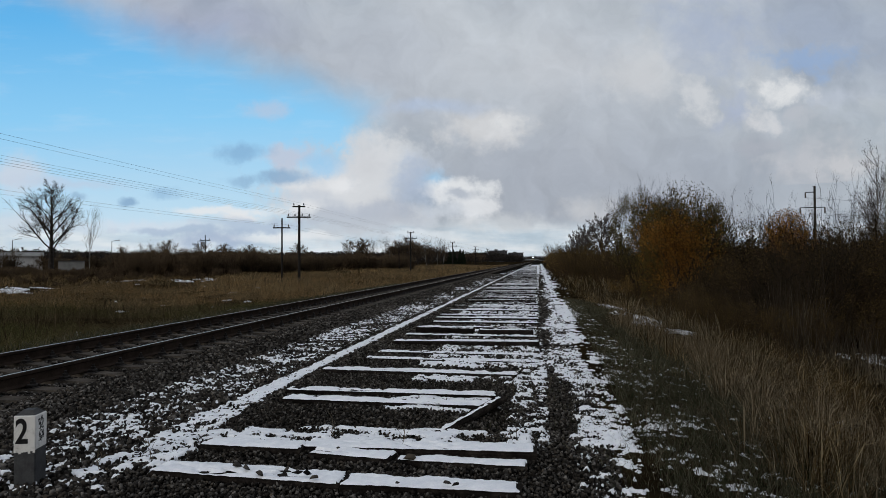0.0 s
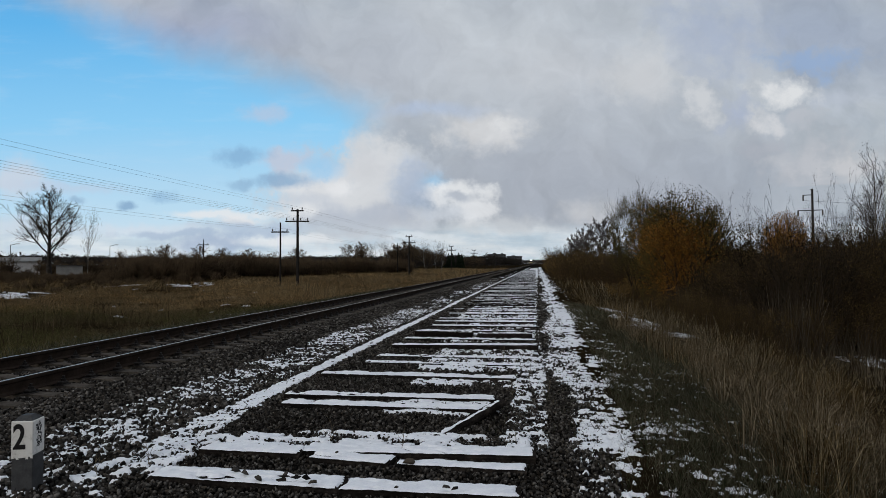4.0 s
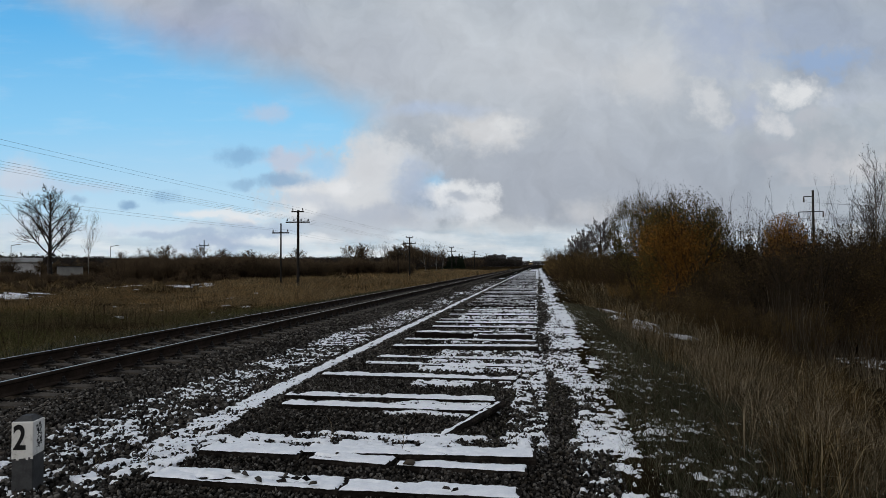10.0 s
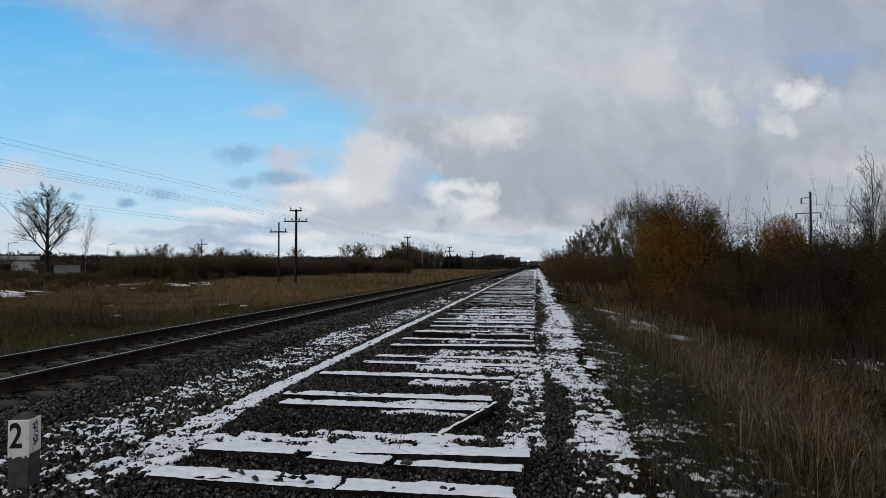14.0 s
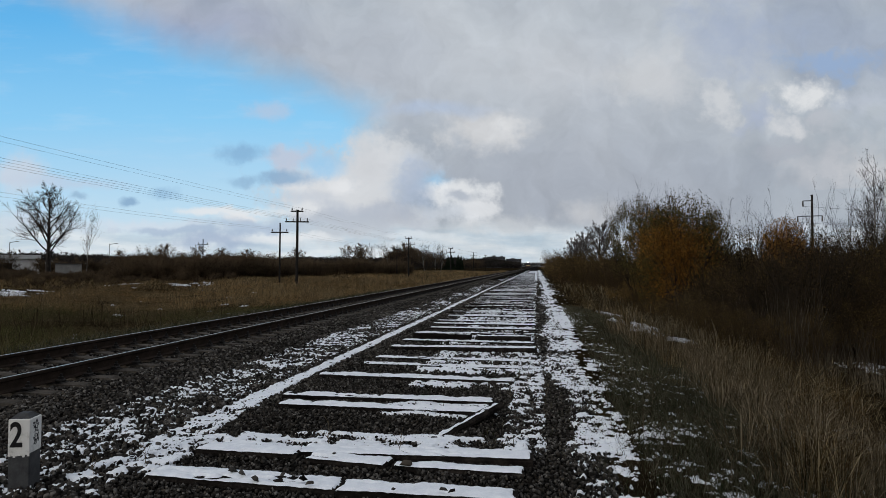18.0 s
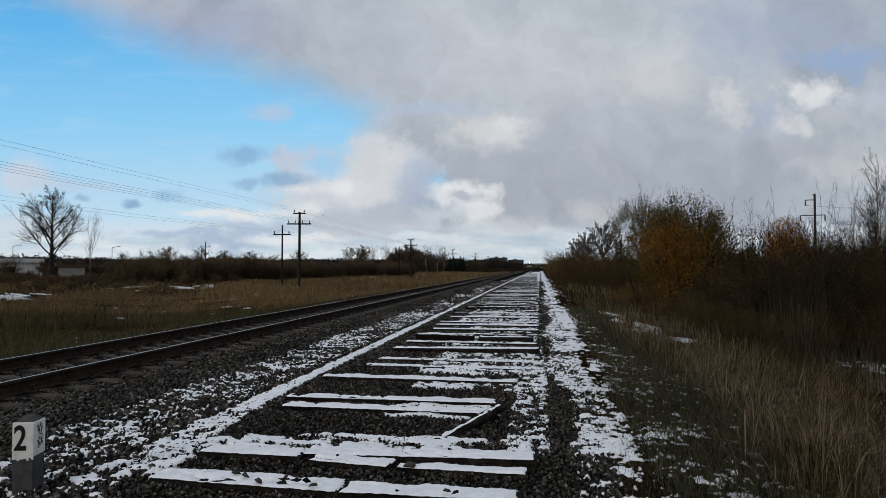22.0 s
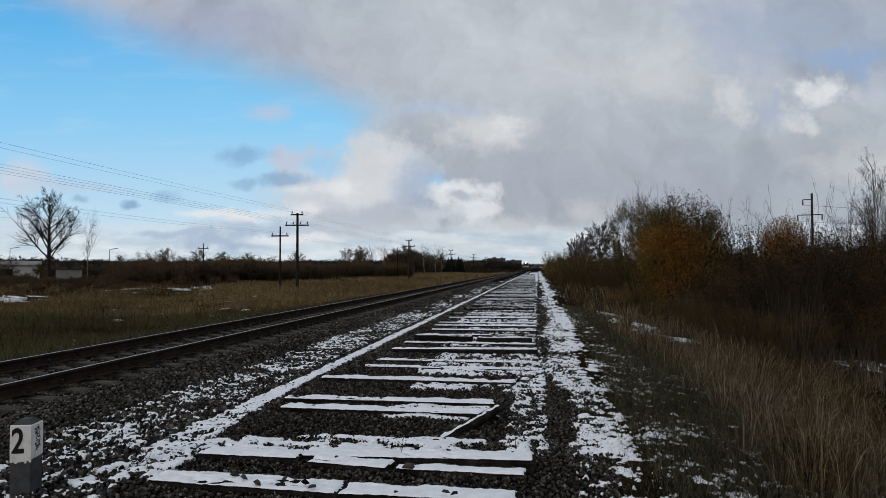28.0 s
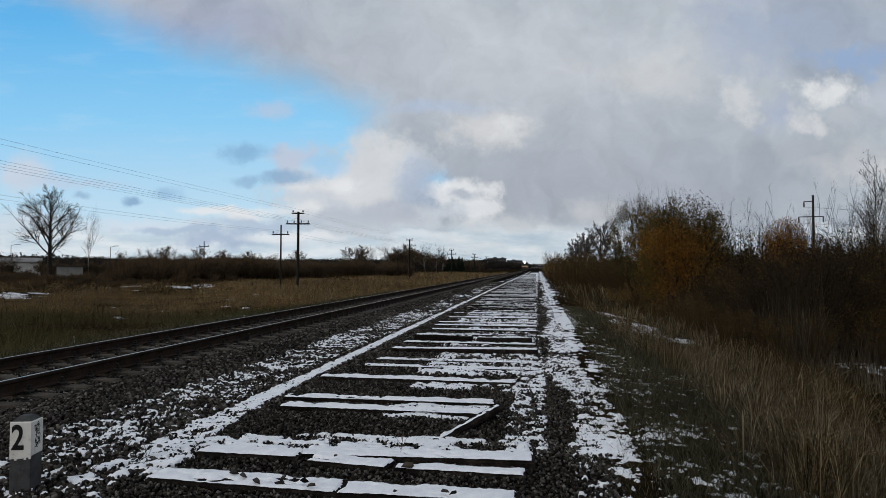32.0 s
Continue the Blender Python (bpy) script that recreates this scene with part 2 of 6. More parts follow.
# ---- main track ----
RAIL_TOP, RAIL_X = 0.18, (-6.41, -8.00)
RAIL_FOOT = RAIL_TOP - 0.18
# rail outline, one side, from the foot's edge to the head's middle
HALF = [(0.0, 0.0), (0.075, 0.0), (0.075, 0.012), (0.012, 0.032), (0.009, 0.125), (0.036, 0.140), (0.037, 0.168), (0.031, 0.178), (0.019, 0.1812), (0.0, 0.182)]


def rail_mesh():
    outline = HALF + [(-x, z) for x, z in reversed(HALF[1:-1])]
    ys_r = list(np.arange(-8, 60, 4)) + list(np.arange(60, 1500, 40))
    V = [(x, y, z) for y in ys_r for x, z in outline]
    k = len(outline)
    F = [(r * k + i, r * k + (i + 1) % k, (r + 1) * k + (i + 1) % k, (r + 1) * k + i) for r in range(len(ys_r) - 1) for i in range(k)]
    me = mesh_np("rail", V, F, STEEL)
    me.materials.append(BRIGHT)
    for r in range(len(ys_r) - 1):
        for i in (8, 9):
            me.polygons[r * k + i].material_index = 1
    me.polygons.foreach_set("use_smooth", np.zeros(len(F), bool))
    return me


rails = rail_mesh()
for x in RAIL_X:
    rail = put("rail", rails, m=pose(x, 0, RAIL_FOOT))
    tagged(rail, "rusty steel rail with a bright worn running surface", "rail", "rails of the main track")


def main_sleeper():
    base = new("concrete_sleeper")
    bm = bmesh.new()
    # the top dips in the middle and the ends slope
    prof = [(-1.35, -0.03), (-1.3, 0.0), (-0.45, 0.0), (-0.3, -0.035), (0.3, -0.035), (0.45, 0.0), (1.3, 0.0), (1.35, -0.03)]
    rows = []
    for x, z in prof:
        rows.append([bm.verts.new((x, s * w, zz)) for s, w, zz in ((-1, 0.14, -0.2), (-1, 0.10, z), (1, 0.10, z), (1, 0.14, -0.2))])
    for a, b in zip(rows, rows[1:]):
        for i in range(4):
            bm.faces.new((a[i], b[i], b[(i + 1) % 4], a[(i + 1) % 4]))
    bm.faces.new(rows[0])
    bm.faces.new(list(reversed(rows[-1])))
    bmesh.ops.recalc_face_normals(bm, faces=bm.faces)
    part("sleeper_body", bm, CONCRETE, base)
    for x in (-0.795, 0.795):
        part("base_plate", box(x - 0.18, x + 0.18, -0.075, 0.075, -0.004, 0.012, 0.004), DARKIRON, base)
        for side in (-1, 1):
            clip = bmesh.new()
            add_box(clip, x + side * 0.115 - 0.045, x + side * 0.115 + 0.045, -0.055, 0.055, 0.01, 0.05, 0.01)
            add_rod(clip, (x + side * 0.125, 0, 0.03), (x + side * 0.125, 0, 0.12), 0.018, sides=6)
            add_rod(clip, (x + side * 0.125, 0, 0.045), (x + side * 0.125, 0, 0.085), 0.034, sides=6)
            part("rail_clip", clip, DARKIRON, base)
    return tagged(base, "grey concrete sleeper half sunk in ballast under the rails", "sleeper", "sleepers of the main track")


SLEEPER_Z = RAIL_FOOT - 0.014
first = main_sleeper()
PITCH = 0.545
mid_x = sum(RAIL_X) / 2
first.matrix_basis = pose(mid_x, 3.1, SLEEPER_Z)
for i in [*range(-16, 0), *range(1, 125)]:
    copy_thing(first, pose(mid_x + random.uniform(-0.015, 0.015), 3.1 + i * PITCH + random.uniform(-0.02, 0.02), SLEEPER_Z - random.uniform(0, 0.006), 0, 0, random.uniform(-0.6, 0.6)))
bm = bmesh.new()
for i in range(125, 420):
    y = 3.1 + i * PITCH
    add_box(bm, mid_x - 1.35, mid_x + 1.35, y - 0.11, y + 0.11, SLEEPER_Z - 0.1, SLEEPER_Z)
far_sleepers = part("distant_sleepers", bm, CONCRETE, None)
tagged(far_sleepers, "row of distant grey concrete sleepers under the rails", "sleepers", kind="stuff")


# ---- lifted siding: old wooden sleepers left in the ballast, with thin snow on them ----
def ragged(x, y, s, seed=0.0):
    return noise.noise(Vector((x * s, y * s, seed)))


def snow_cap(length, width, cover, seed, top, cell=0.02):
    """Thin snow on a sleeper's top: straight along the beam's edges, with long gaps and small holes, in the sleeper's space."""
    nx, ny = max(8, int(length / cell)), max(6, int(width / cell))
    V, keep = [], np.zeros((nx + 1, ny + 1), bool)
    for i in range(nx + 1):
        for j in range(ny + 1):
            x, y = (i / nx - 0.5) * length, (j / ny - 0.5) * width
            front = (j / ny) * width
            back = (1 - j / ny) * width + 0.055 * ragged(x, 0, 4, seed + 6) + 0.020 * ragged(x, 0, 17, seed + 8)
            end = (0.5 - abs(i / nx - 0.5)) * length + 0.03 * ragged(x, y, 9, seed)
            e = min(1.0, back / 0.024, end / 0.03)
            v = 0.62 * ragged(x, y * 3.0, 2.1, seed) + 0.70 * ragged(x, y * 3.2, 6.5, seed + 5) + 0.38 * ragged(x, y * 1.6, 15, seed + 7) + 1.15 * cover
            v += 0.5 * (1 - min(1.0, front / 0.035))
            keep[i, j] = v > -0.24 and e > 0.2
            v = min(v, 0.5 * e - 0.1, 0.1 + 8 * front)
            y += (0.010 * ragged(x, 0, 6, seed + 2) + 0.004 * ragged(x, 0, 26, seed + 4)) * max(0.0, 1 - front / 0.06)
            V.append((x + 0.006 * ragged(x, y, 30, seed), y + 0.004 * ragged(x, y, 25, seed + 3), top - 0.010 + 0.024 * max(0.0, min(1.0, v * 1.8 + 0.42)) + 0.004 * ragged(x, y, 16, seed + 9)))
    F = [(i * (ny + 1) + j, (i + 1) * (ny + 1) + j, (i + 1) * (ny + 1) + j + 1, i * (ny + 1) + j + 1) for i in range(nx) for j in range(ny)
         if int(keep[i, j]) + int(keep[i + 1, j]) + int(keep[i, j + 1]) + int(keep[i + 1, j + 1]) >= 3]
    if not F:
        return None
    return mesh_np("snow_cap", V, F, SNOW, True)


def timber_mesh(length, width, depth, seed):
    """A worn beam: sides a little bowed, corners rounded, ends split."""
    bm = bmesh.new()
    n = 7
    rings = []
    for i in range(n + 1):
        x = (i / n - 0.5) * length
        b = 0.012 * ragged(x, 0, 1.7, seed)
        w, d = width / 2 * (1 + 0.06 * ragged(x, 1, 2.3, seed)), depth
        t = 0.006 * ragged(x, 2, 3.1, seed)
        c = 0.018
        rings.append([bm.verts.new((x + 0.01 * ragged(k, i, 1.3, seed), y + b, z)) for k, (y, z) in enumerate(
            ((-w, -d), (-w, t - c), (-w + c, t), (w - c, t), (w, t - c), (w, -d)))])
    for a, b in zip(rings, rings[1:]):
        for i in range(6):
            bm.faces.new((a[i], a[(i + 1) % 6], b[(i + 1) % 6], b[i]))
    bm.faces.new(list(reversed(rings[0])))
    bm.faces.new(rings[-1])
    bmesh.ops.recalc_face_normals(bm, faces=bm.faces)
    return bm


def old_sleeper(x0, x1, y, top=0.05, turn=0.0, tilt=0.0, width=0.22, cover=0.25, seed=1.0):
    # the siding drifts a little towards the main track
    x0, x1 = x0 - 0.004 * (y - 5), x1 - 0.005 * (y - 5)
    length = x1 - x0
    base = new("wooden_sleeper")
    base.matrix_basis = pose((x0 + x1) / 2, y, top, 0, tilt, turn)
    part("timber", timber_mesh(length, width, 0.16, seed), OLDWOOD, base)
    cap = snow_cap(length - 0.01, width - 0.004, cover, seed, 0.004, 0.011 if y < 7.6 else 0.02 if y < 40 else 0.035)
    if cap:
        put("snow_cap", cap, base, label="thin patchy white snow")
    return tagged(base, "old tarred wooden sleeper lying in ballast with patchy snow", "sleeper", "old sleepers of the siding")


# the nearest ones, each as it lies: x0, x1, y, top, turn, tilt, width, snow
OLD = [
    (-2.82, -1.36, 4.26, 0.034, -2.2, 0.2, 0.25, 0.34),
    (-1.36, -0.13, 4.22, 0.038, 2.0, 0.3, 0.22, 0.38),
    (-2.80, -1.92, 4.91, 0.038, -0.5, 0.0, 0.21, 0.40),
    (-1.82, -1.14, 4.80, 0.036, -7.0, 0.0, 0.20, 0.45),
    (-1.12, -0.10, 4.78, 0.022, -0.6, 0.0, 0.16, 0.45),
    (-1.95, -0.03, 5.03, 0.045, 1.2, -0.8, 0.22, 0.42),
    (-2.82, -0.44, 6.64, 0.035, -0.4, 0.0, 0.24, 0.20),
    (-2.97, -0.48, 7.10, 0.04, 0.5, 0.0, 0.22, 0.22),
    (-3.02, -0.28, 8.46, 0.04, -1.2, 0.0, 0.26, 0.24),
    (-2.75, 0.02, 9.65, 0.015, -0.2, 0.0, 0.22, 0.22),
    (-2.70, 0.0, 10.35, 0.015, -0.3, 0.0, 0.22, 0.12),
    (-2.68, 0.02, 11.45, 0.075, 0.3, -0.6, 0.24, 0.42),
    (-2.75, 0.0, 12.7, 0.03, -0.6, 0.0, 0.24, 0.10),
    (-2.60, -1.35, 13.25, 0.12, 0.2, 1.0, 0.26, -0.1),
    (-1.25, -0.1, 13.2, 0.10, 0.6, -0.5, 0.24, 0.15),
    (-2.70, 0.0, 14.3, 0.03, -0.3, 0.0, 0.22, -0.05),
    (-2.60, 0.02, 15.3, 0.04, -0.2, 0.0, 0.24, 0.55),
    (-2.72, 0.02, 16.5, 0.035, 0.0, 0.0, 0.24, 0.50),
    (-2.75, 0.0, 17.4, 0.03, -0.4, 0.0, 0.22, 0.40),
    (-2.70, 0.02, 19.1, 0.035, 0.1, 0.0, 0.24, 0.55),
]
for i, (x0, x1, y, top, turn, tilt, width, cover) in enumerate(OLD):
    old_sleeper(x0, x1, y, top, turn, tilt, width, cover, 11.3 * (i + 1))
y, i = 20.2, 40
while y < 150:
    old_sleeper(-2.72 + random.uniform(-0.12, 0.14), random.uniform(-0.1, 0.08), y, random.uniform(0.015, 0.06), random.uniform(-1.2, 1.0),
                random.uniform(-0.4, 0.4), random.uniform(0.2, 0.25), random.choice((-0.6, -0.35, -0.15, 0.1, 0.25)), 7.7 * i)
    y += random.choice((0.62, 0.7, 0.85, 1.0, 1.15))
    i += 1

for k, y in enumerate((3.35, 2.5, 1.65, 0.85, 0.0, -0.9, -1.75, -2.6, -3.5, -4.3)):
    old_sleeper(-2.75 + random.uniform(-0.1, 0.1), random.uniform(-0.1, 0.08), y, 0.04, random.uniform(-1, 1), 0, 0.22, random.choice((0.0, 0.2, 0.35)), 300.7 + 5.1 * k)

# a broken plank lying aslant between the sleepers
plank = new("broken_plank")
plank.matrix_basis = pose(-0.66, 6.1, 0.075, 4, -6, 63)
part("board", timber_mesh(1.15, 0.11, 0.05, 3.3), OLDWOOD, plank)
put("snow_cap", snow_cap(1.05, 0.05, 0.12, 88.0, 0.004, 0.011), plank, label="thin white snow along one edge")
tagged(plank, "dark broken plank lying aslant on the ballast with snow", "plank")


# ---- distance post with a black numeral on its white head ----
POSTGREY = surface("post_grey_paint", [(0.035, 0.037, 0.04), (0.07, 0.072, 0.075)], 12, 70, 0.7, 0.4, 0.004)
POSTWHITE = surface("post_white_paint", [(0.20, 0.20, 0.19), (0.52, 0.52, 0.50), (0.68, 0.68, 0.66)], 16, 55, 0.6, 0.3, 0.004, stops=(0.25, 0.5))
BLACK = surface("black_paint", [(0.008, 0.008, 0.009), (0.018, 0.018, 0.019)], 20, 90, 0.5, 0.1, 0.002)
post = new("distance_post")
post.matrix_basis = pose(-3.735, 4.10, -0.06, 0, 0, 14)
post.scale = (0.86, 0.86, 1)
part("post_shaft", box(-0.087, 0.087, -0.087, 0.087, -0.3, 0.25, 0.008), POSTGREY, post, "dark grey painted concrete shaft")
part("post_head", box(-0.089, 0.089, -0.089, 0.089, 0.25, 0.50, 0.006), POSTWHITE, post, "worn white painted head")
cap = bmesh.new()
bmesh.ops.create_cone(cap, cap_ends=True, segments=4, radius1=0.115, radius2=0.055, depth=0.035, matrix=Matrix.Translation((0, 0, 0.516)) @ pose(0, 0, 0, 0, 0, 45))
part("post_cap", cap, POSTGREY, post, "dark low pyramid cap")


def lettering(name, text, size, material, parent, m):
    cu = bpy.data.curves.new(name, "FONT")
    cu.body, cu.size, cu.extrude, cu.align_x, cu.align_y, cu.offset = text, size, 0.001, "CENTER", "CENTER", size * 0.022
    tmp = bpy.data.objects.new(name, cu)
    me = bpy.data.meshes.new_from_object(tmp)
    bpy.data.objects.remove(tmp)
    me.materials.clear()
    me.materials.append(material)
    return put(name, me, parent, m)


numeral = lettering("numeral", "2", 0.25, BLACK, post, pose(-0.022, -0.0905, 0.378, 90, 0, 0) @ Matrix.Diagonal((0.84, 1.0, 1.0, 1.0)))
# the ragged lower edge of the white paint, and a dark scrawl on the side of the head
for k in range(9):
    drip = box(-0.085 + 0.019 * k, -0.066 + 0.019 * k, -0.0895, -0.0872, 0.25 - random.uniform(0.004, 0.028), 0.2545)
    part("paint_edge", drip, POSTWHITE, post)
for cz, rz, ry in ((0.435, 0.040, 0.026), (0.355, 0.048, 0.034), (0.435, 0.022, 0.014), (0.35, 0.026, 0.017)):
    loop, rings = bmesh.new(), []
    for k in range(22):
        a = 2 * math.pi * k / 22
        ra = 1 + 0.25 * math.sin(5 * a + 30 * cz)
        ring = [(0.0892 + 0.0025 * math.cos(q), 0.005 + (ry * ra + 0.0025 * math.sin(q)) * math.cos(a), cz + (rz * ra + 0.0025 * math.sin(q)) * math.sin(a)) for q in (0, 1.57, 3.14, 4.71)]
        rings.append([loop.verts.new(c) for c in ring])
    for ring_a, ring_b in zip(rings, rings[1:] + rings[:1]):
        for q in range(4):
            loop.faces.new((ring_a[q], ring_a[(q + 1) % 4], ring_b[(q + 1) % 4], ring_b[q]))
    part("scrawl", loop, BLACK, post, "dark scrawled loops")
for i in range(16):
    scratch = bmesh.new()
    a, b = random.uniform(-0.05, 0.04), random.uniform(0.29, 0.47)
    add_box(scratch, 0.0885, 0.0895, a, a + random.uniform(0.008, 0.03), b, b + random.uniform(0.004, 0.02))
    part("flaked_spot", scratch, POSTGREY, post, "")
tagged(post, "square concrete distance post, white head with black numeral", "distance post")


# ---- telegraph poles and wires ----
def telegraph_pole(height, arms, thick=0.14):
    """arms: height above the pole's foot and the insulators' offsets."""
    base = new("telegraph_pole")
    part("shaft", rod((0, 0, -0.6), (0, 0, height), thick, thick * 0.72, 12), POLEWOOD, base)
    for z, offs in arms:
        w = max(abs(o) for o in offs) + 0.12
        arm = part("crossarm", box(-w, w, -thick - 0.10, -thick * 0.7, z - 0.06, z + 0.06, 0.01), POLEWOOD, base)
        for o in offs:
            ins = bmesh.new()
            add_rod(ins, (o, -thick - 0.02, z + 0.05), (o, -thick - 0.02, z + 0.16), 0.014, sides=6)
            add_rod(ins, (o, -thick - 0.02, z + 0.12), (o, -thick - 0.02, z + 0.26), 0.075, 0.05, 8)
            add_rod(ins, (o, -thick - 0.02, z + 0.24), (o, -thick - 0.02, z + 0.34), 0.05, 0.03, 8)
            part("insulator", ins, GLASSCAP, arm)
    return tagged(base, "weathered wooden telegraph pole with crossarms standing in grass", "pole", "telegraph poles along the line")


MAIN_ARMS = ((7.2, (-0.47, 0.47)), (6.2, (-1.0, -0.36, 0.32, 0.98)))
BIG_X, BIG_STEP, BIG_Y = -22.5, 48.5, 56.0
big = telegraph_pole(7.35, MAIN_ARMS, 0.15)
big.matrix_basis = pose(BIG_X, BIG_Y, -0.55, 0, 0, 8)


def pole_shift(i):
    """The line of poles draws a little towards the track and the land falls away."""
    return (0.6 * min(max(i, 0), 3), -0.40 * min(max(i, 0), 2))


for i in (-1, 1, 2, 3, 4, 5, 6):
    copy_thing(big, pose(BIG_X + pole_shift(i)[0], BIG_Y + i * BIG_STEP, -0.55 + pole_shift(i)[1], random.uniform(-0.6, 0.6), random.uniform(-0.8, 0.8), 4))
SMALL_ARMS = ((5.35, (-0.75, 0.7)),)
small = telegraph_pole(6.3, SMALL_ARMS, 0.10)
SMALL_POS = [(-23.3, -2.0), (-25.3, 58.5), (-27.2, 118.8)]
small.matrix_basis = pose(*SMALL_POS[1], -0.55, 0, 0, 6)
WIRE = surface("wire", [(0.04, 0.04, 0.042), (0.07, 0.07, 0.072)], 5, 40, 0.5, 0.0, metal=0.6)


def wire(points, sag, r=0.0048):
    """One wire hung from support to support."""
    line = [Vector(points[0])]
    for p, q in zip(points, points[1:]):
        p, q, n = Vector(p), Vector(q), 10
        line += [p.lerp(q, i / n) - Vector((0, 0, sag * 4 * (i / n) * (1 - i / n))) for i in range(1, n + 1)]
    way = (line[-1] - line[0]).normalized()
    side = way.cross(Vector((0, 0, 1))).normalized()
    V = [p + r * (math.cos(a) * side + math.sin(a) * Vector((0, 0, 1))) for p in line for a in (0, math.pi / 2, math.pi, 3 * math.pi / 2)]
    F = [(4 * i + k, 4 * i + (k + 1) % 4, 4 * i + 4 + (k + 1) % 4, 4 * i + 4 + k) for i in range(len(line) - 1) for k in range(4)]
    ob = put("telegraph_wire", mesh_np("telegraph_wire", [tuple(v) for v in V], F, WIRE))
    return tagged(ob, "thin dark overhead wire strung between telegraph poles", "wire", "wires of the telegraph line")


for z, offs in MAIN_ARMS:
    for o in offs:
        wire([(BIG_X + o + pole_shift(i)[0], BIG_Y + i * BIG_STEP - 0.18, -0.55 + z + 0.28 + pole_shift(i)[1]) for i in range(-1, 6)], 0.1)


# ---- fields of chance, in arrays ----
TABLE = np.random.RandomState(5).rand(256, 256)


def chance(x, y, scale, seed=0):
    """Smooth value noise, 0 to 1, for arrays."""
    u, v = np.asarray(x) * scale + 37.7 * seed + 1000, np.asarray(y) * scale + 91.3 * seed + 1000
    i, j = np.floor(u).astype(int), np.floor(v).astype(int)
    a, b = u - i, v - j
    a, b = a * a * (3 - 2 * a), b * b * (3 - 2 * b)
    t = TABLE
    return ((t[i % 256, j % 256] * (1 - a) + t[(i + 1) % 256, j % 256] * a) * (1 - b)
            + (t[i % 256, (j + 1) % 256] * (1 - a) + t[(i + 1) % 256, (j + 1) % 256] * a) * b)


def cloudy(x, y, scale, seed=0):
    return 0.5 * chance(x, y, scale, seed) + 0.3 * chance(x, y, scale * 2.3, seed + 1) + 0.2 * chance(x, y, scale * 5.1, seed + 2)


def bump_zone(v, low, high, soft):
    """1 between low and high, falling to 0 over soft."""
    return np.clip((v - low) / soft + 1, 0, 1) * np.clip((high - v) / soft + 1, 0, 1)


# ---- snow lying in the ballast, on the path and beside it ----
def snow_cover(x, y):
    near = np.clip((8 - y) / 4, 0, 1)
    c = (0.625 - 0.065 * near) * bump_zone(x, -3.50 - 0.02 * near, -3.26 + 0.28 * near, 0.10 + 0.25 * near)
    c = np.maximum(c, (0.485 + 0.030 * np.clip((y - 7) / 4, 0, 1) - 0.12 * np.clip((y - 50) / 40, 0, 1)) * bump_zone(x, -4.7, -3.7, 0.6) * (0.98 + 0.05 * np.sin(0.8 * y + 2 * x)))
    c = np.maximum(c, 0.400 * bump_zone(x, 1.5, 3.6, 0.5) * bump_zone(y, 3, 12, 2))
    c = np.where(x < -2.9, c * np.clip(0.72 + 0.7 * (y - 3.85), 0.72, 1), c)
    c = np.where(x < -3.85, c * np.clip(0.93 + 0.06 * (y - 4.8), 0.93, 1), c)
    path = 0.62 + 0.12 * np.sin(0.33 * y + 1.0) + 0.1 * np.sin(1.1 * y)
    c = np.maximum(c, 0.585 * bump_zone(y, 4.35, 5.5, 0.35) * bump_zone(x, -3.55 + 0.05 * (y - 4.2), -2.85 - 0.35 * np.clip(y - 4.7, 0, 1), 0.25))
    far = np.clip((y - 9) / 6, 0, 1)
    c = np.maximum(c, (0.512 + 0.036 * far - 0.01 * np.clip((5.5 - y) / 1.5, 0, 1)) * bump_zone(x, path - 0.27 - 0.12 * far, path + 0.14 + 0.12 * far, 0.42))
    c = np.maximum(c, 0.435 * bump_zone(x, 0.8, 1.4, 1.0))
    band = 0.625 * bump_zone(y, 5.0, 5.70 + 0.05 * x, 0.10) * bump_zone(x, -2.65, -0.10, 0.16)
    for gx, gy, rx, ry in ((-1.92, 5.46, 0.42, 0.10), (-0.48, 5.46, 0.26, 0.13), (-2.5, 5.55, 0.30, 0.10), (-2.2, 5.22, 0.35, 0.05), (-1.2, 5.36, 0.2, 0.05)):
        band = band - 0.22 * np.clip(1.4 - ((x - gx) / rx) ** 2 - ((y - gy) / ry) ** 2, 0, 1)
    c = np.maximum(c, band)
    c = np.maximum(c, 0.55 * bump_zone(y, 5.0, 5.35, 0.1) * bump_zone(x, -3.3, -2.4, 0.2))
    c = np.maximum(c, 0.51 * bump_zone(y, 5.3, 12, 0.3) * bump_zone(x, -0.3, 0.06, 0.18))
    c = np.maximum(c, 0.60 * bump_zone(y, 6.45, 7.0, 0.12) * bump_zone(x, -1.6, -0.5, 0.35))
    c = np.maximum(c, 0.55 * bump_zone(y, 8.0, 8.6, 0.2) * bump_zone(x, -1.6, -0.3, 0.4))
    c = np.maximum(c, 0.50 * bump_zone(y, 12.4, 14.5, 0.4) * bump_zone(x, -1.9, 0, 0.4))
    c = np.maximum(c, 0.535 * bump_zone(y, 9.2, 17, 0.4) * bump_zone(x, -1.7, -0.1, 0.5) * (0.93 + 0.10 * np.sin(2.9 * y)))
    c = np.maximum(c, 0.55 * bump_zone(y, 17, 200, 3.0) * bump_zone(x, -2.3, -0.1, 0.4))
    return c


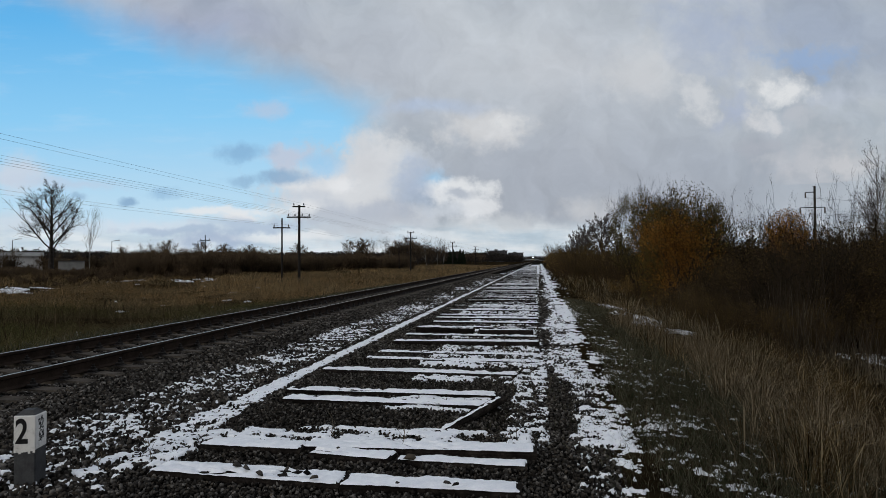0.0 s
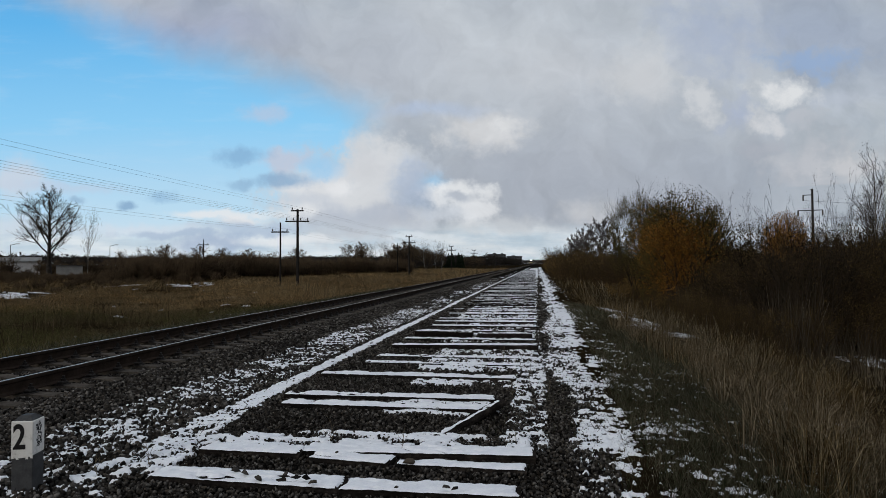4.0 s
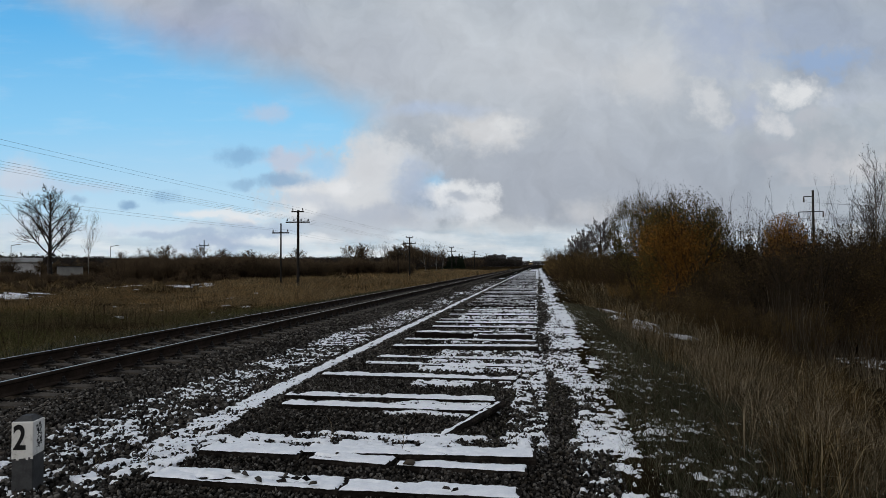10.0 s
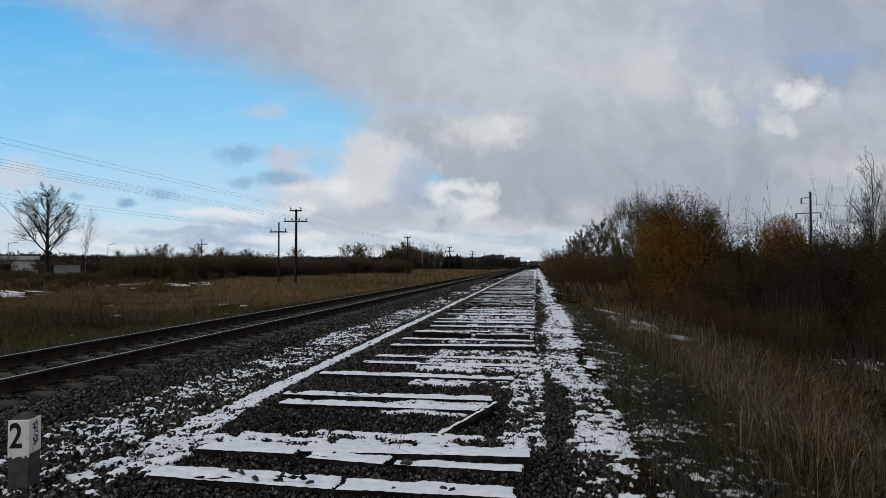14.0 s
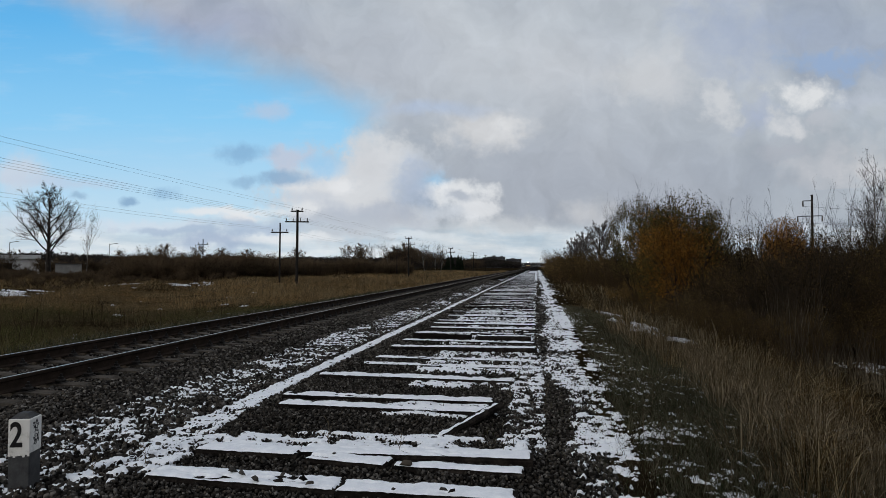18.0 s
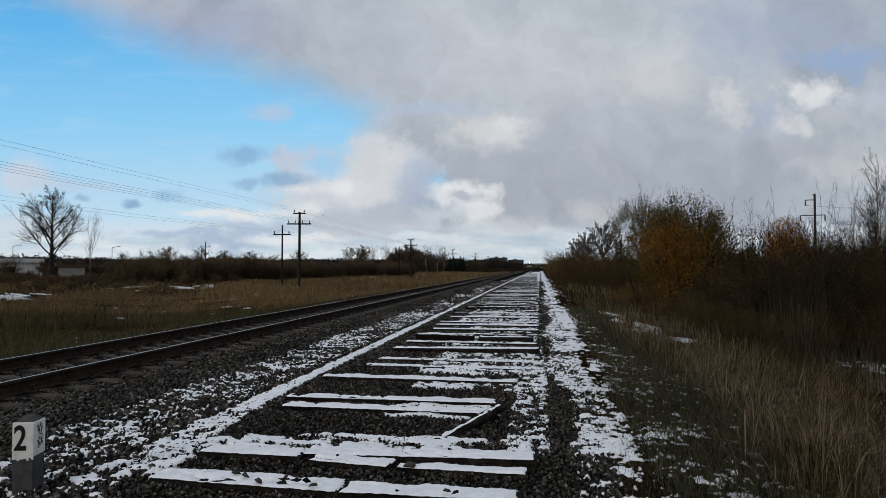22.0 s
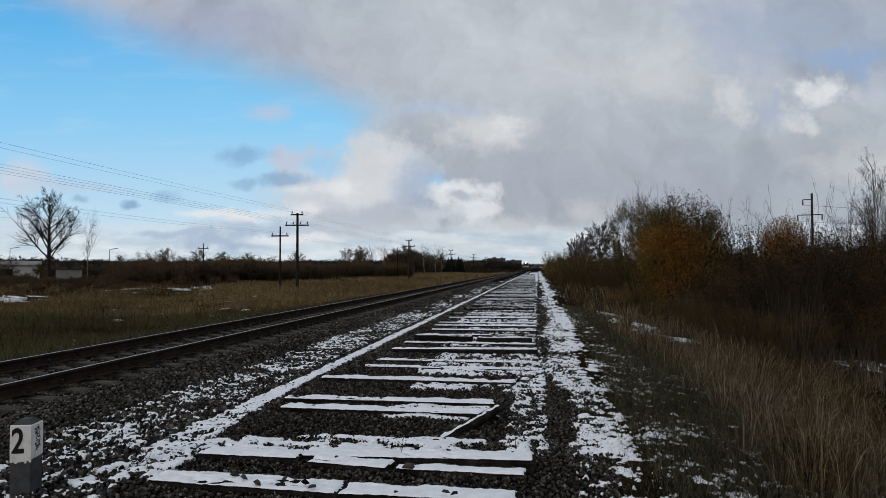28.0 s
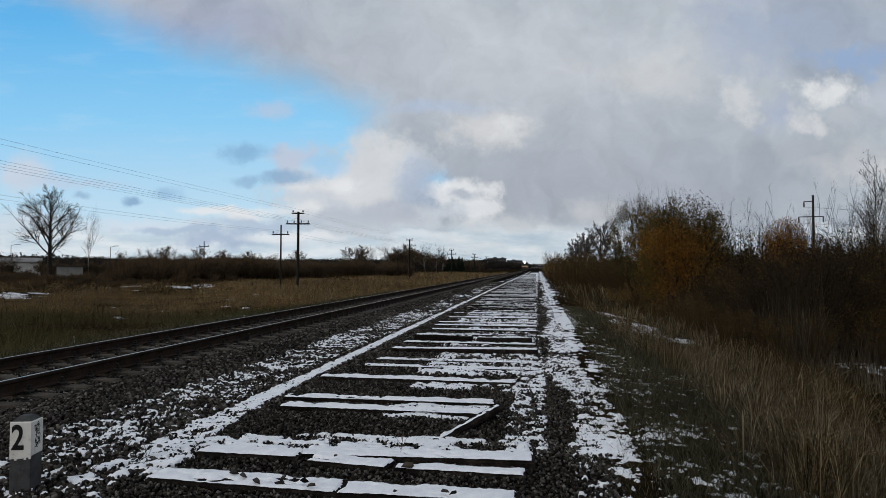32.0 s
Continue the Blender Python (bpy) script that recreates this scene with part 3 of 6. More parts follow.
def snow_depth(x, y, seed):
    """Above 0 where snow lies."""
    k = np.where(x < -3.62, 1.55, np.where(x > 0.2, 1.4, 1.0))
    x, y = k * x, k * y
    return snow_cover(x / k, y / k) - 0.15 - 0.70 * (0.48 * cloudy(0.6 * x, 1.25 * y, 6.0, seed) + 0.52 * (0.5 + 1.2 * (cloudy(0.8 * x, 1.1 * y, 19.0, seed + 3) - 0.5))) - 0.09 * (chance(x, y, 1.1, 7) - 0.5)


def snow_sheet(x0, x1, y0, y1, dx, dy, seed):
    nx, ny = int((x1 - x0) / dx), int((y1 - y0) / dy)
    X, Y = np.meshgrid(np.linspace(x0, x1, nx + 1), np.linspace(y0, y1, ny + 1))
    v = snow_depth(X, Y, seed)
    keep = v > -0.04
    X2, Y2 = X + 0.014 * (chance(X, Y, 40, 3) - 0.5), Y + 0.014 * (chance(X, Y, 20, 4) - 0.5)
    Z = land(X, Y) + -0.026 + 0.049 * np.clip(v * 7 + 0.35, 0, 1) + 0.016 * (cloudy(X, Y, 14, 8) - 0.5)
    k = keep[:-1, :-1].astype(int) + keep[1:, :-1] + keep[:-1, 1:] + keep[1:, 1:]
    jj, ii = np.nonzero(k >= 3)
    i = jj * (nx + 1) + ii
    return np.stack([X2, Y2, Z], -1).reshape(-1, 3), np.stack([i, i + 1, i + nx + 2, i + nx + 1], -1)


def joined(pieces):
    V, F, n = [], [], 0
    for v, f in pieces:
        V.append(v)
        F.append(f + n)
        n += len(v)
    return np.concatenate(V), np.concatenate(F)


def used(V, F):
    """Leave out the vertices that no face uses."""
    u, inv = np.unique(F, return_inverse=True)
    return V[u], inv.reshape(F.shape)


SNOW_V, SNOW_F = joined([used(*snow_sheet(*a)) for a in (
    (-5.4, 2.6, -6.0, 3.18, 0.03, 0.035, 1), (-5.4, 3.9, 3.2, 6.5, 0.011, 0.012, 1), (-5.6, 4.0, 6.51, 11.0, 0.017, 0.019, 1), (-5.6, 2.8, 11.02, 22, 0.034, 0.045, 1), (-5.6, 2.4, 22.05, 100, 0.09, 0.25, 1), (-5.4, 1.6, 100.2, 260, 0.16, 0.9, 1))])


def snow_ridge(x, y0, y1, step, half):
    """A low continuous ridge of snow along the track, with torn edges."""
    Y = np.arange(y0, y1, step)
    t = np.linspace(-1, 1, 9)
    left = half * (0.75 + 0.9 * (cloudy(Y, Y * 0, 2.6, 51) - 0.5) * 2 + 1.7 * (chance(Y, Y * 0, 13, 52) - 0.5))
    right = half * (0.75 + 0.9 * (cloudy(Y, Y * 0 + 9, 2.6, 53) - 0.5) * 2 + 1.7 * (chance(Y, Y * 0 + 5, 13, 54) - 0.5))
    T, YY = np.meshgrid(t, Y)
    X = x + np.where(T < 0, T * np.maximum(left, 0.02)[:, None], T * np.maximum(right, 0.02)[:, None]) + 0.05 * np.sin(0.4 * YY)
    Z = land(X, YY) - 0.015 + 0.040 * (1 - T ** 4) + 0.012 * (cloudy(X, YY, 14, 8) - 0.5)
    n, k = len(Y), len(t)
    i = (np.arange(n - 1)[:, None] * k + np.arange(k - 1)[None]).ravel()
    return np.stack([X, YY, Z], -1).reshape(-1, 3), np.stack([i, i + 1, i + k + 1, i + k], -1)


SNOW_V, SNOW_F = joined([(SNOW_V, SNOW_F), snow_ridge(-3.38, 8.5, 40, 0.03, 0.088), snow_ridge(-3.38, 40, 260, 0.3, 0.13)])
snow = put("snow", mesh_np("snow", SNOW_V, SNOW_F, SNOW, True))
tagged(snow, "thin broken white snow lying on ballast and footpath", "snow", kind="stuff")


def snow_patch(cx, cy, rx, ry, seed, h=0.05):
    nx, ny = 40, 30
    X, Y = np.meshgrid(np.linspace(-1.2, 1.2, nx + 1), np.linspace(-1.2, 1.2, ny + 1))
    r = 0.9 - np.sqrt(X ** 2 + Y ** 2) + 1.9 * (cloudy(X * rx, Y * ry, 6.0 / max(rx, ry), seed) - 0.5)
    wx, wy = cx + X * rx, cy + Y * ry
    Z = land(wx, wy) + 0.01 + h * np.clip(r * 2, 0, 1)
    keep = r > 0
    k = keep[:-1, :-1].astype(int) + keep[1:, :-1] + keep[:-1, 1:] + keep[1:, 1:]
    jj, ii = np.nonzero(k >= 3)
    i = jj * (nx + 1) + ii
    V, F = used(np.stack([wx, wy, Z], -1).reshape(-1, 3), np.stack([i, i + 1, i + nx + 2, i + nx + 1], -1))
    ob = put("snow_patch", mesh_np("snow_patch", V, F, SNOW, True))
    return tagged(ob, "patch of white snow lying among dead grass", "snow", "snow patches in the grass")


for a in ((8.3, 17.4, 0.22, 0.3, 1), (7.9, 17.9, 0.15, 0.2, 26), (8.75, 17.9, 0.26, 0.22, 27), (8.05, 16.6, 0.16, 0.2, 28), (8.55, 16.4, 0.2, 0.24, 29), (7.6, 17.1, 0.12, 0.15, 30), (8.9, 18.6, 0.3, 0.25, 31), (3.35, 5.9, 0.12, 0.09, 32), (2.2, 4.6, 0.07, 0.06, 33), (2.9, 7.1, 0.10, 0.09, 34), (2.9, 24.2, 0.75, 1.1, 2, 0.1), (3.1, 20.6, 0.75, 0.8, 3, 0.1), (3.05, 18.2, 0.6, 0.6, 14, 0.1), (3.6, 16.8, 0.4, 0.4, 35, 0.1), (2.45, 3.95, 0.17, 0.12, 4, 0.1), (4.05, 7.6, 0.22, 0.2, 5),
          (-37.2, 38.6, 1.9, 0.9, 6, 0.1), (-38.8, 41, 1.2, 0.6, 36, 0.08), (-40.4, 43, 1.0, 0.4, 16, 0.08), (-37.4, 42.6, 0.9, 0.35, 17, 0.08), (-37.9, 39.2, 0.8, 0.3, 18, 0.08), (-39.5, 44.5, 1.2, 0.35, 19, 0.08), (-36.0, 43.6, 0.6, 0.3, 20, 0.08), (-40.0, 41.6, 0.7, 0.3, 22, 0.08), (-34.6, 43.0, 0.4, 0.25, 23, 0.08), (-36.0, 59.0, 0.9, 0.6, 24, 0.15), (-33.5, 59.5, 0.9, 0.7, 25, 0.15), (-43.7, 60.2, 2.2, 0.9, 7, 0.15), (-39.5, 63, 0.9, 0.7, 8, 0.15), (-37.4, 65.2, 1.3, 1.0, 9, 0.15)):
    snow_patch(*a)


# ---- ballast stones ----
def stone_base(seed):
    r = np.random.RandomState(seed)
    v = np.array([(-1, -1, -1), (1, -1, -1), (1, 1, -1), (-1, 1, -1), (-1, -1, 1), (1, -1, 1), (1, 1, 1), (-1, 1, 1)]) * 0.72
    v = v * (1 + 0.5 * (r.rand(8, 1) - 0.5)) + 0.5 * (r.rand(8, 3) - 0.5)
    # the upper face is small and pushed aside, so that each stone shows sharp slanting facets
    v[4:, :2] = v[4:, :2] * (0.25 + 0.55 * r.rand()) + 0.7 * (r.rand(2) - 0.5)
    return v * np.array([1.2, 0.75 + 0.35 * r.rand(), 0.6 + 0.35 * r.rand()])


CHIP = np.array([(0, 2, 1), (0, 3, 2), (4, 5, 6), (4, 6, 7), (0, 1, 5), (0, 5, 4), (1, 2, 6), (1, 6, 5), (2, 3, 7), (2, 7, 6), (3, 0, 4), (3, 4, 7)])
BASES = [stone_base(s) for s in range(32)]


def stones(x, y, size, seed):
    r = np.random.RandomState(seed)
    n = len(x)
    pick = r.randint(0, len(BASES), n)
    v = np.array(BASES)[pick] * (size * (0.65 + 0.7 * r.rand(n)))[:, None, None]
    a, t = r.rand(n) * 2 * math.pi, (r.rand(n) - 0.5) * 1.1
    ca, sa, ct, st = np.cos(a), np.sin(a), np.cos(t), np.sin(t)
    vy, vz = v[:, :, 1] * ct[:, None] - v[:, :, 2] * st[:, None], v[:, :, 1] * st[:, None] + v[:, :, 2] * ct[:, None]
    vx, vy = v[:, :, 0] * ca[:, None] - vy * sa[:, None], v[:, :, 0] * sa[:, None] + vy * ca[:, None]
    z = land(x, y) + 0.1 * size + 0.044 * (r.rand(n) - 0.68) - 0.016 * (np.abs(x - mid_x) < 1.6)
    V = np.stack([vx + x[:, None], vy + y[:, None], vz + z[:, None]], -1).reshape(-1, 3)
    return V, (np.arange(n)[:, None, None] * 8 + CHIP[None]).reshape(-1, 3)


def scatter(x0, x1, y0, y1, per_m2, seed):
    r = np.random.RandomState(seed)
    n = int((x1 - x0) * (y1 - y0) * per_m2)
    return x0 + (x1 - x0) * r.rand(n), y0 + (y1 - y0) * r.rand(n)


def stone_field(x0, x1, y0, y1, per_m2, size, seed):
    x, y = scatter(x0, x1, y0, y1, per_m2, seed)
    ok = ((x > -1.02 * y - 0.6) | (y < 3.3)) & ((np.abs(x - RAIL_X[0]) > 0.1) & (np.abs(x - RAIL_X[1]) > 0.1))
    # sleepers of the main track stay bare, and few stones show through the snow
    slot = np.abs((y - 3.1 + PITCH / 2) % PITCH - PITCH / 2)
    ok &= ~((np.abs(x - mid_x) < 1.32) & (slot < 0.13))
    ok &= (snow_depth(x, y, 1) < 0.02) | (np.random.RandomState(seed + 90).rand(len(x)) < np.where(y < 7, 0.5, 0.25))
    ok &= ~((np.abs(x + 3.38) < 0.11) & (y > 9)) | (np.random.RandomState(seed + 91).rand(len(x)) < 0.3)
    ok &= ~((x > -1.6) & (x < -0.6) & (y > 4.36) & (y < 4.65) & (np.random.RandomState(seed + 92).rand(len(x)) < 0.4))
    big = np.where(x < -3.0, 1.12, 0.92)
    return stones(x[ok], y[ok], size * big[ok], seed)


STONES = joined([stone_field(*a) for a in (
    (-9.6, 0.5, -6.0, 3.3, 240, 0.028, 7), (-3.3, 0.6, 3.3, 9.0, 3000, 0.0142, 1), (-9.1, -3.3, 3.3, 9.5, 1900, 0.0172, 2), (-3.3, 0.6, 9.0, 18, 900, 0.020, 3), (-9.1, -3.3, 9.5, 20, 800, 0.0225, 4),
    (-9.1, 0.5, 18, 34, 240, 0.030, 5), (-9.1, 0.4, 34, 70, 60, 0.044, 6))])
loose = put("ballast_stones", mesh_np("ballast_stones", *STONES, STONE))
tagged(loose, "dark grey and brown crushed stones of a railway bed", "stones", kind="stuff")
# the nearest stones singly
x, y = scatter(-1.6, -0.6, 4.33, 4.68, 800, 77)
SINGLE = [mesh_np("ballast_stone", b * 0.016, CHIP, STONE_SINGLE) for b in BASES]
for k in range(min(280, len(x))):
    put("ballast_stone", SINGLE[k % len(SINGLE)], ballast, pose(x[k], y[k], float(land(x[k], y[k])) + 0.012, random.uniform(-30, 30), random.uniform(-30, 30), random.uniform(0, 360)))

# a few larger stones lying on the snow of the nearest sleepers
for x, y, z, s in ((-2.20, 4.30, 0.075, 2.6), (-2.10, 4.24, 0.075, 2.2), (-1.96, 4.16, 0.075, 2.4), (-1.80, 4.26, 0.08, 1.8), (-1.62, 4.20, 0.078, 2.6), (-1.55, 4.12, 0.075, 2.3), (-1.72, 4.30, 0.08, 1.7), (-0.62, 4.14, 0.085, 2.0), (-0.56, 4.11, 0.085, 1.6), (-2.45, 4.34, 0.08, 1.7), (-0.95, 4.10, 0.08, 1.3), (-1.0, 4.72, 0.06, 3.4), (-1.06, 4.66, 0.03, 2.4), (-0.78, 4.62, 0.04, 1.8), (-1.6, 4.80, 0.075, 1.4)):
    ob = put("ballast_stone", SINGLE[int(-100 * x) % len(SINGLE)], ballast, pose(x, y, z, random.uniform(-20, 20), random.uniform(-20, 20), random.uniform(0, 360)))
    ob.scale = (s * 0.78, s * 0.68, s * 0.45)


# ---- dead grass ----
def blades(x, y, height, width, lean, seed, sunk=0.0):
    """Bent ribbons, two quads each, standing on the ground."""
    r = np.random.RandomState(seed)
    n = len(x)
    a, face = r.rand(n) * 2 * math.pi, r.rand(n) * math.pi
    h = height * (0.55 + 0.75 * r.rand(n))
    w = width * (0.7 + 0.6 * r.rand(n)) / 2
    l = lean * (0.3 + 1.2 * r.rand(n)) * h
    z = land(x, y) - sunk
    px, py = np.cos(face) * w, np.sin(face) * w
    rows = []
    for t, k in ((0.0, 1.0), (0.55, 0.8), (1.0, 0.25)):
        cx, cy = x + np.cos(a) * l * t ** 1.8, y + np.sin(a) * l * t ** 1.8
        cz = z + h * t * (1 - 0.18 * lean * t)
        rows += [np.stack([cx - px * k, cy - py * k, cz], -1), np.stack([cx + px * k, cy + py * k, cz], -1)]
    V = np.stack(rows, 1).reshape(-1, 3)
    q = np.array([[0, 1, 3, 2], [2, 3, 5, 4]])
    return V, (np.arange(n)[:, None, None] * 6 + q[None]).reshape(-1, 4)


def clumped(x0, x1, y0, y1, per_m2, seed, bare=0.35, scale=0.8):
    x, y = scatter(x0, x1, y0, y1, per_m2, seed)
    ok = cloudy(x, y, scale, seed) > bare
    return x[ok], y[ok]


# the near-black tones imitate shaded gaps between the pale blades
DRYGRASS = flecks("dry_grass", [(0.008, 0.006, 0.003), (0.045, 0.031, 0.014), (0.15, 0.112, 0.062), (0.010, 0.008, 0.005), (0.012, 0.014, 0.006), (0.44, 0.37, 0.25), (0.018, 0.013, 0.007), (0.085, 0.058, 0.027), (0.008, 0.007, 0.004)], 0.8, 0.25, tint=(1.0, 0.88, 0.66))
FIELDGRASS = flecks("field_grass", [(0.045, 0.034, 0.018), (0.17, 0.118, 0.058), (0.30, 0.215, 0.115), (0.06, 0.046, 0.025), (0.065, 0.056, 0.028), (0.44, 0.34, 0.20)], 0.8, 0.25, tint=(1.03, 0.91, 0.76))
NEARGRASS = flecks("near_field_grass", [(0.036, 0.030, 0.016), (0.095, 0.070, 0.036), (0.17, 0.125, 0.068), (0.05, 0.043, 0.022), (0.042, 0.044, 0.020), (0.27, 0.21, 0.125)], 0.8, 0.25, tint=(0.75, 0.92, 0.66))
GREENGRASS = flecks("short_grass", [(0.014, 0.018, 0.009), (0.036, 0.042, 0.022), (0.085, 0.080, 0.052), (0.026, 0.030, 0.016), (0.16, 0.145, 0.105), (0.05, 0.042, 0.024)], 0.8, 0.2)


def right_verge(per, h, w, lean, y0, y1, seed):
    x, y = clumped(0.9, 9.5, y0, y1, per, seed, 0.30)
    edge = 1.75 + 0.35 * np.sin(0.7 * y) + 0.25 * np.sin(1.9 * y)
    tall = np.clip((x - edge) / 1.3, 0.12, 1) * (0.7 + 0.6 * chance(x, y, 0.7, 31)) * np.where(y > 3, np.clip(1 - (x / np.maximum(y, 1) - 0.40) * 7, 0.35, 1), 1)
    ok = (x > edge - 0.5) & ((x < 0.75 * y + 2.0) | (y < 3.0)) & ((x < 5.3) | (y < 11) | (np.random.RandomState(seed + 7).rand(len(x)) < 0.3))
    for cx, cy, r in ((2.9, 23.6, 1.0), (3.1, 20.0, 1.0), (3.05, 17.6, 0.9), (3.6, 16.3, 0.6), (2.45, 3.75, 0.25)):
        ok &= ((x - cx) / r) ** 2 + ((y - cy) / (2.0 * r)) ** 2 > 0.5 + 0.8 * chance(x, y, 2.3, 5)
    return blades(x[ok], y[ok], h * tall[ok], w, lean, seed, 0.02)


def tussocks(centres, count, h, w, seed):
    """Clumps whose blades lean outwards and hang over."""
    r = np.random.RandomState(seed)
    pieces = []
    for cx, cy in centres:
        n = int(count * (0.6 + 0.8 * r.rand()))
        a, q = r.rand(n) * 2 * math.pi, 0.11 * np.sqrt(r.rand(n))
        tall = h * (0.7 + 0.6 * r.rand())
        hh, l = tall * (0.45 + 0.6 * r.rand(n)), tall * (0.15 + 1.0 * r.rand(n) ** 1.2)
        face, ww = a + 1.57 + 0.5 * r.randn(n), w * (0.6 + 0.7 * r.rand(n)) / 2
        x, y = cx + np.cos(a) * q, cy + np.sin(a) * q
        z = land(x, y) - 0.02
        rows = []
        for t, k, up in ((0.0, 1.0, 0.0), (0.6, 0.8, 0.78), (1.0, 0.25, 0.9)):
            ox, oy = np.cos(a) * l * t ** 1.6, np.sin(a) * l * t ** 1.6
            for s in (-1, 1):
                rows.append(np.stack([x + ox + s * np.cos(face) * ww * k, y + oy + s * np.sin(face) * ww * k, z + hh * up], -1))
        pieces.append((np.stack(rows, 1).reshape(-1, 3), (np.arange(n)[:, None, None] * 6 + np.array([[0, 1, 3, 2], [2, 3, 5, 4]])[None]).reshape(-1, 4)))
    return joined(pieces)


def clump_places(x0, x1, y0, y1, per, seed):
    x, y = clumped(x0, x1, y0, y1, per, seed, 0.42, 0.5)
    ok = (x > 1.9 + 0.3 * np.sin(0.7 * y)) & ((x < 0.47 * y) | (y < 3.2)) & ((x < 5.3) | (y < 11))
    return list(zip(x[ok], y[ok]))


TUSSOCKS = [right_verge(130, 0.42, 0.005, 0.9, -6, 3.0, 5), tussocks(clump_places(1.8, 8, -6, 3.2, 4.0, 64), 40, 0.46, 0.005, 64), tussocks(clump_places(1.8, 8, 3.2, 9, 7.0, 61), 70, 0.46, 0.004, 61), tussocks(clump_places(1.8, 9, 9, 18, 5.0, 62), 60, 0.52, 0.0045, 62), tussocks(clump_places(1.6, 7, 18, 40, 2.6, 63), 40, 0.62, 0.008, 63)]
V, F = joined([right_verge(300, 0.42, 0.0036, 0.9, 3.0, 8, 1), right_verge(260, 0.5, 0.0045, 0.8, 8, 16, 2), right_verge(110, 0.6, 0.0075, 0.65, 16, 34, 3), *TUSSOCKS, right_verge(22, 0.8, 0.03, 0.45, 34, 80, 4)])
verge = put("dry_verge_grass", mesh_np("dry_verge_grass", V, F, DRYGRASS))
tagged(verge, "tall tangled dry brown grass on the embankment slope", "grass", kind="stuff")


STRAW = flecks("pale_straw", [(0.018, 0.013, 0.007), (0.12, 0.088, 0.050), (0.36, 0.295, 0.20), (0.04, 0.029, 0.016), (0.085, 0.058, 0.029)], 0.8, 0.25)
rs = np.random.RandomState(71)
spots_s = [(2.55 + 0.75 * rs.randn() + 0.10 * (k % 7), 6.4 + 1.5 * rs.randn()) for k in range(95)]
spots_s = [(x, y) for x, y in spots_s if 1.7 < x < 0.47 * y + 0.3 and y > 3.6]
rs_b = np.random.RandomState(73)
for k in range(230):
    y = 8.5 + 19 * rs_b.rand()
    x = 1.9 + 0.3 * math.sin(0.7 * y) + (0.3 + 2.4 * rs_b.rand()) * min(1.0, 0.55 + 0.03 * y)
    if min(((x - cx) / 0.75) ** 2 + ((y - cy) / 1.3) ** 2 for cx, cy in ((2.9, 23.6), (3.1, 20.0), (3.05, 17.6), (3.6, 16.3))) > 1:
        spots_s.append((x, y))
straw = put("straw_tussocks", mesh_np("straw_tussocks", *tussocks(spots_s, 56, 0.42, 0.0046, 72), STRAW))
tagged(straw, "pale straw tussocks hanging over on the verge", "grass", kind="stuff")


def short_turf(x0, x1, y0, y1, per, h, w, seed, bare):
    return blades(*clumped(x0, x1, y0, y1, per, seed, bare, 2.2), h, w, 0.6, seed, 0.01)


V, F = joined([short_turf(0.55, 3.2, -6, 3.2, 220, 0.08, 0.008, 15, 0.33), short_turf(0.45, 1.1, 3.2, 9, 700, 0.06, 0.005, 11, 0.40), short_turf(0.85, 3.4, 3.2, 9, 1500, 0.12, 0.0045, 16, 0.24), short_turf(1.1, 3.0, 3.2, 12, 160, 0.30, 0.0035, 17, 0.36), short_turf(0.9, 2.9, 9, 25, 420, 0.13, 0.007, 12, 0.30), short_turf(-0.6, 0.5, 5.2, 9.5, 90, 0.07, 0.007, 13, 0.52),
               short_turf(-13, -8.8, 4, 40, 130, 0.16, 0.010, 14, 0.28)])
turf = put("short_turf", mesh_np("short_turf", V, F, GREENGRASS))
tagged(turf, "short dull green and brown turf along the footpath", "grass", kind="stuff")


rf_s = random.Random(31)
FIELD_SPECKS = [(-11.8 - 24 * rf_s.random() ** 1.3, 0, 0.10 + 0.2 * rf_s.random() ** 2, 500 + k) for k in range(16)]
FIELD_SPECKS = [(x, -x * rf_s.uniform(1.05, 2.0) + 2, r, s) for x, _, r, s in FIELD_SPECKS]
for px, py, r, s in FIELD_SPECKS:
    snow_patch(px, py, r, r * 0.6, s, 0.06)


def field(x0, x1, y0, y1, per, h, w, seed):
    x, y = clumped(x0, x1, y0, y1, per, seed, 0.33, 0.25)
    ok = ((x > -0.85 * y - 8) | (y < 8)) & (x < -10.6 + 0.5 * np.sin(0.8 * y))
    for cx, cy, r, _ in FIELD_SPECKS:
        ok &= ((x - cx - 0.5 * r) / (1.1 * r)) ** 2 + ((y - cy + 1.2 * r) / (2.2 * r)) ** 2 > 0.5 + 0.7 * chance(x, y, 2.3, 5)
    for cx, cy, rx, ry in ((-38.5, 41, 3.6, 2.4), (-37, 38.5, 3.0, 2.0), (-43.7, 60.2, 2.4, 1.0), (-42.6, 58.6, 2.2, 1.4), (-37.4, 65.2, 1.5, 1.0), (-36.4, 63.5, 1.4, 1.4), (-35.6, 58.2, 1.2, 1.6), (-33.2, 58.6, 1.2, 1.7)):
        ok &= ((x - cx) / rx) ** 2 + ((y - cy) / ry) ** 2 > 0.6 + 0.7 * chance(x, y, 1.3, 5)
    ok &= ~((y > 43) & (x < -0.58 * y)) | (np.random.RandomState(seed + 3).rand(len(x)) < 0.3)
    x, y = x[ok], y[ok]
    return blades(x, y, h * (0.35 + 0.75 * chance(x, y, 0.12, 9) + 0.5 * cloudy(x, y, 0.5, 19)), w, 0.75, seed, 0.03)


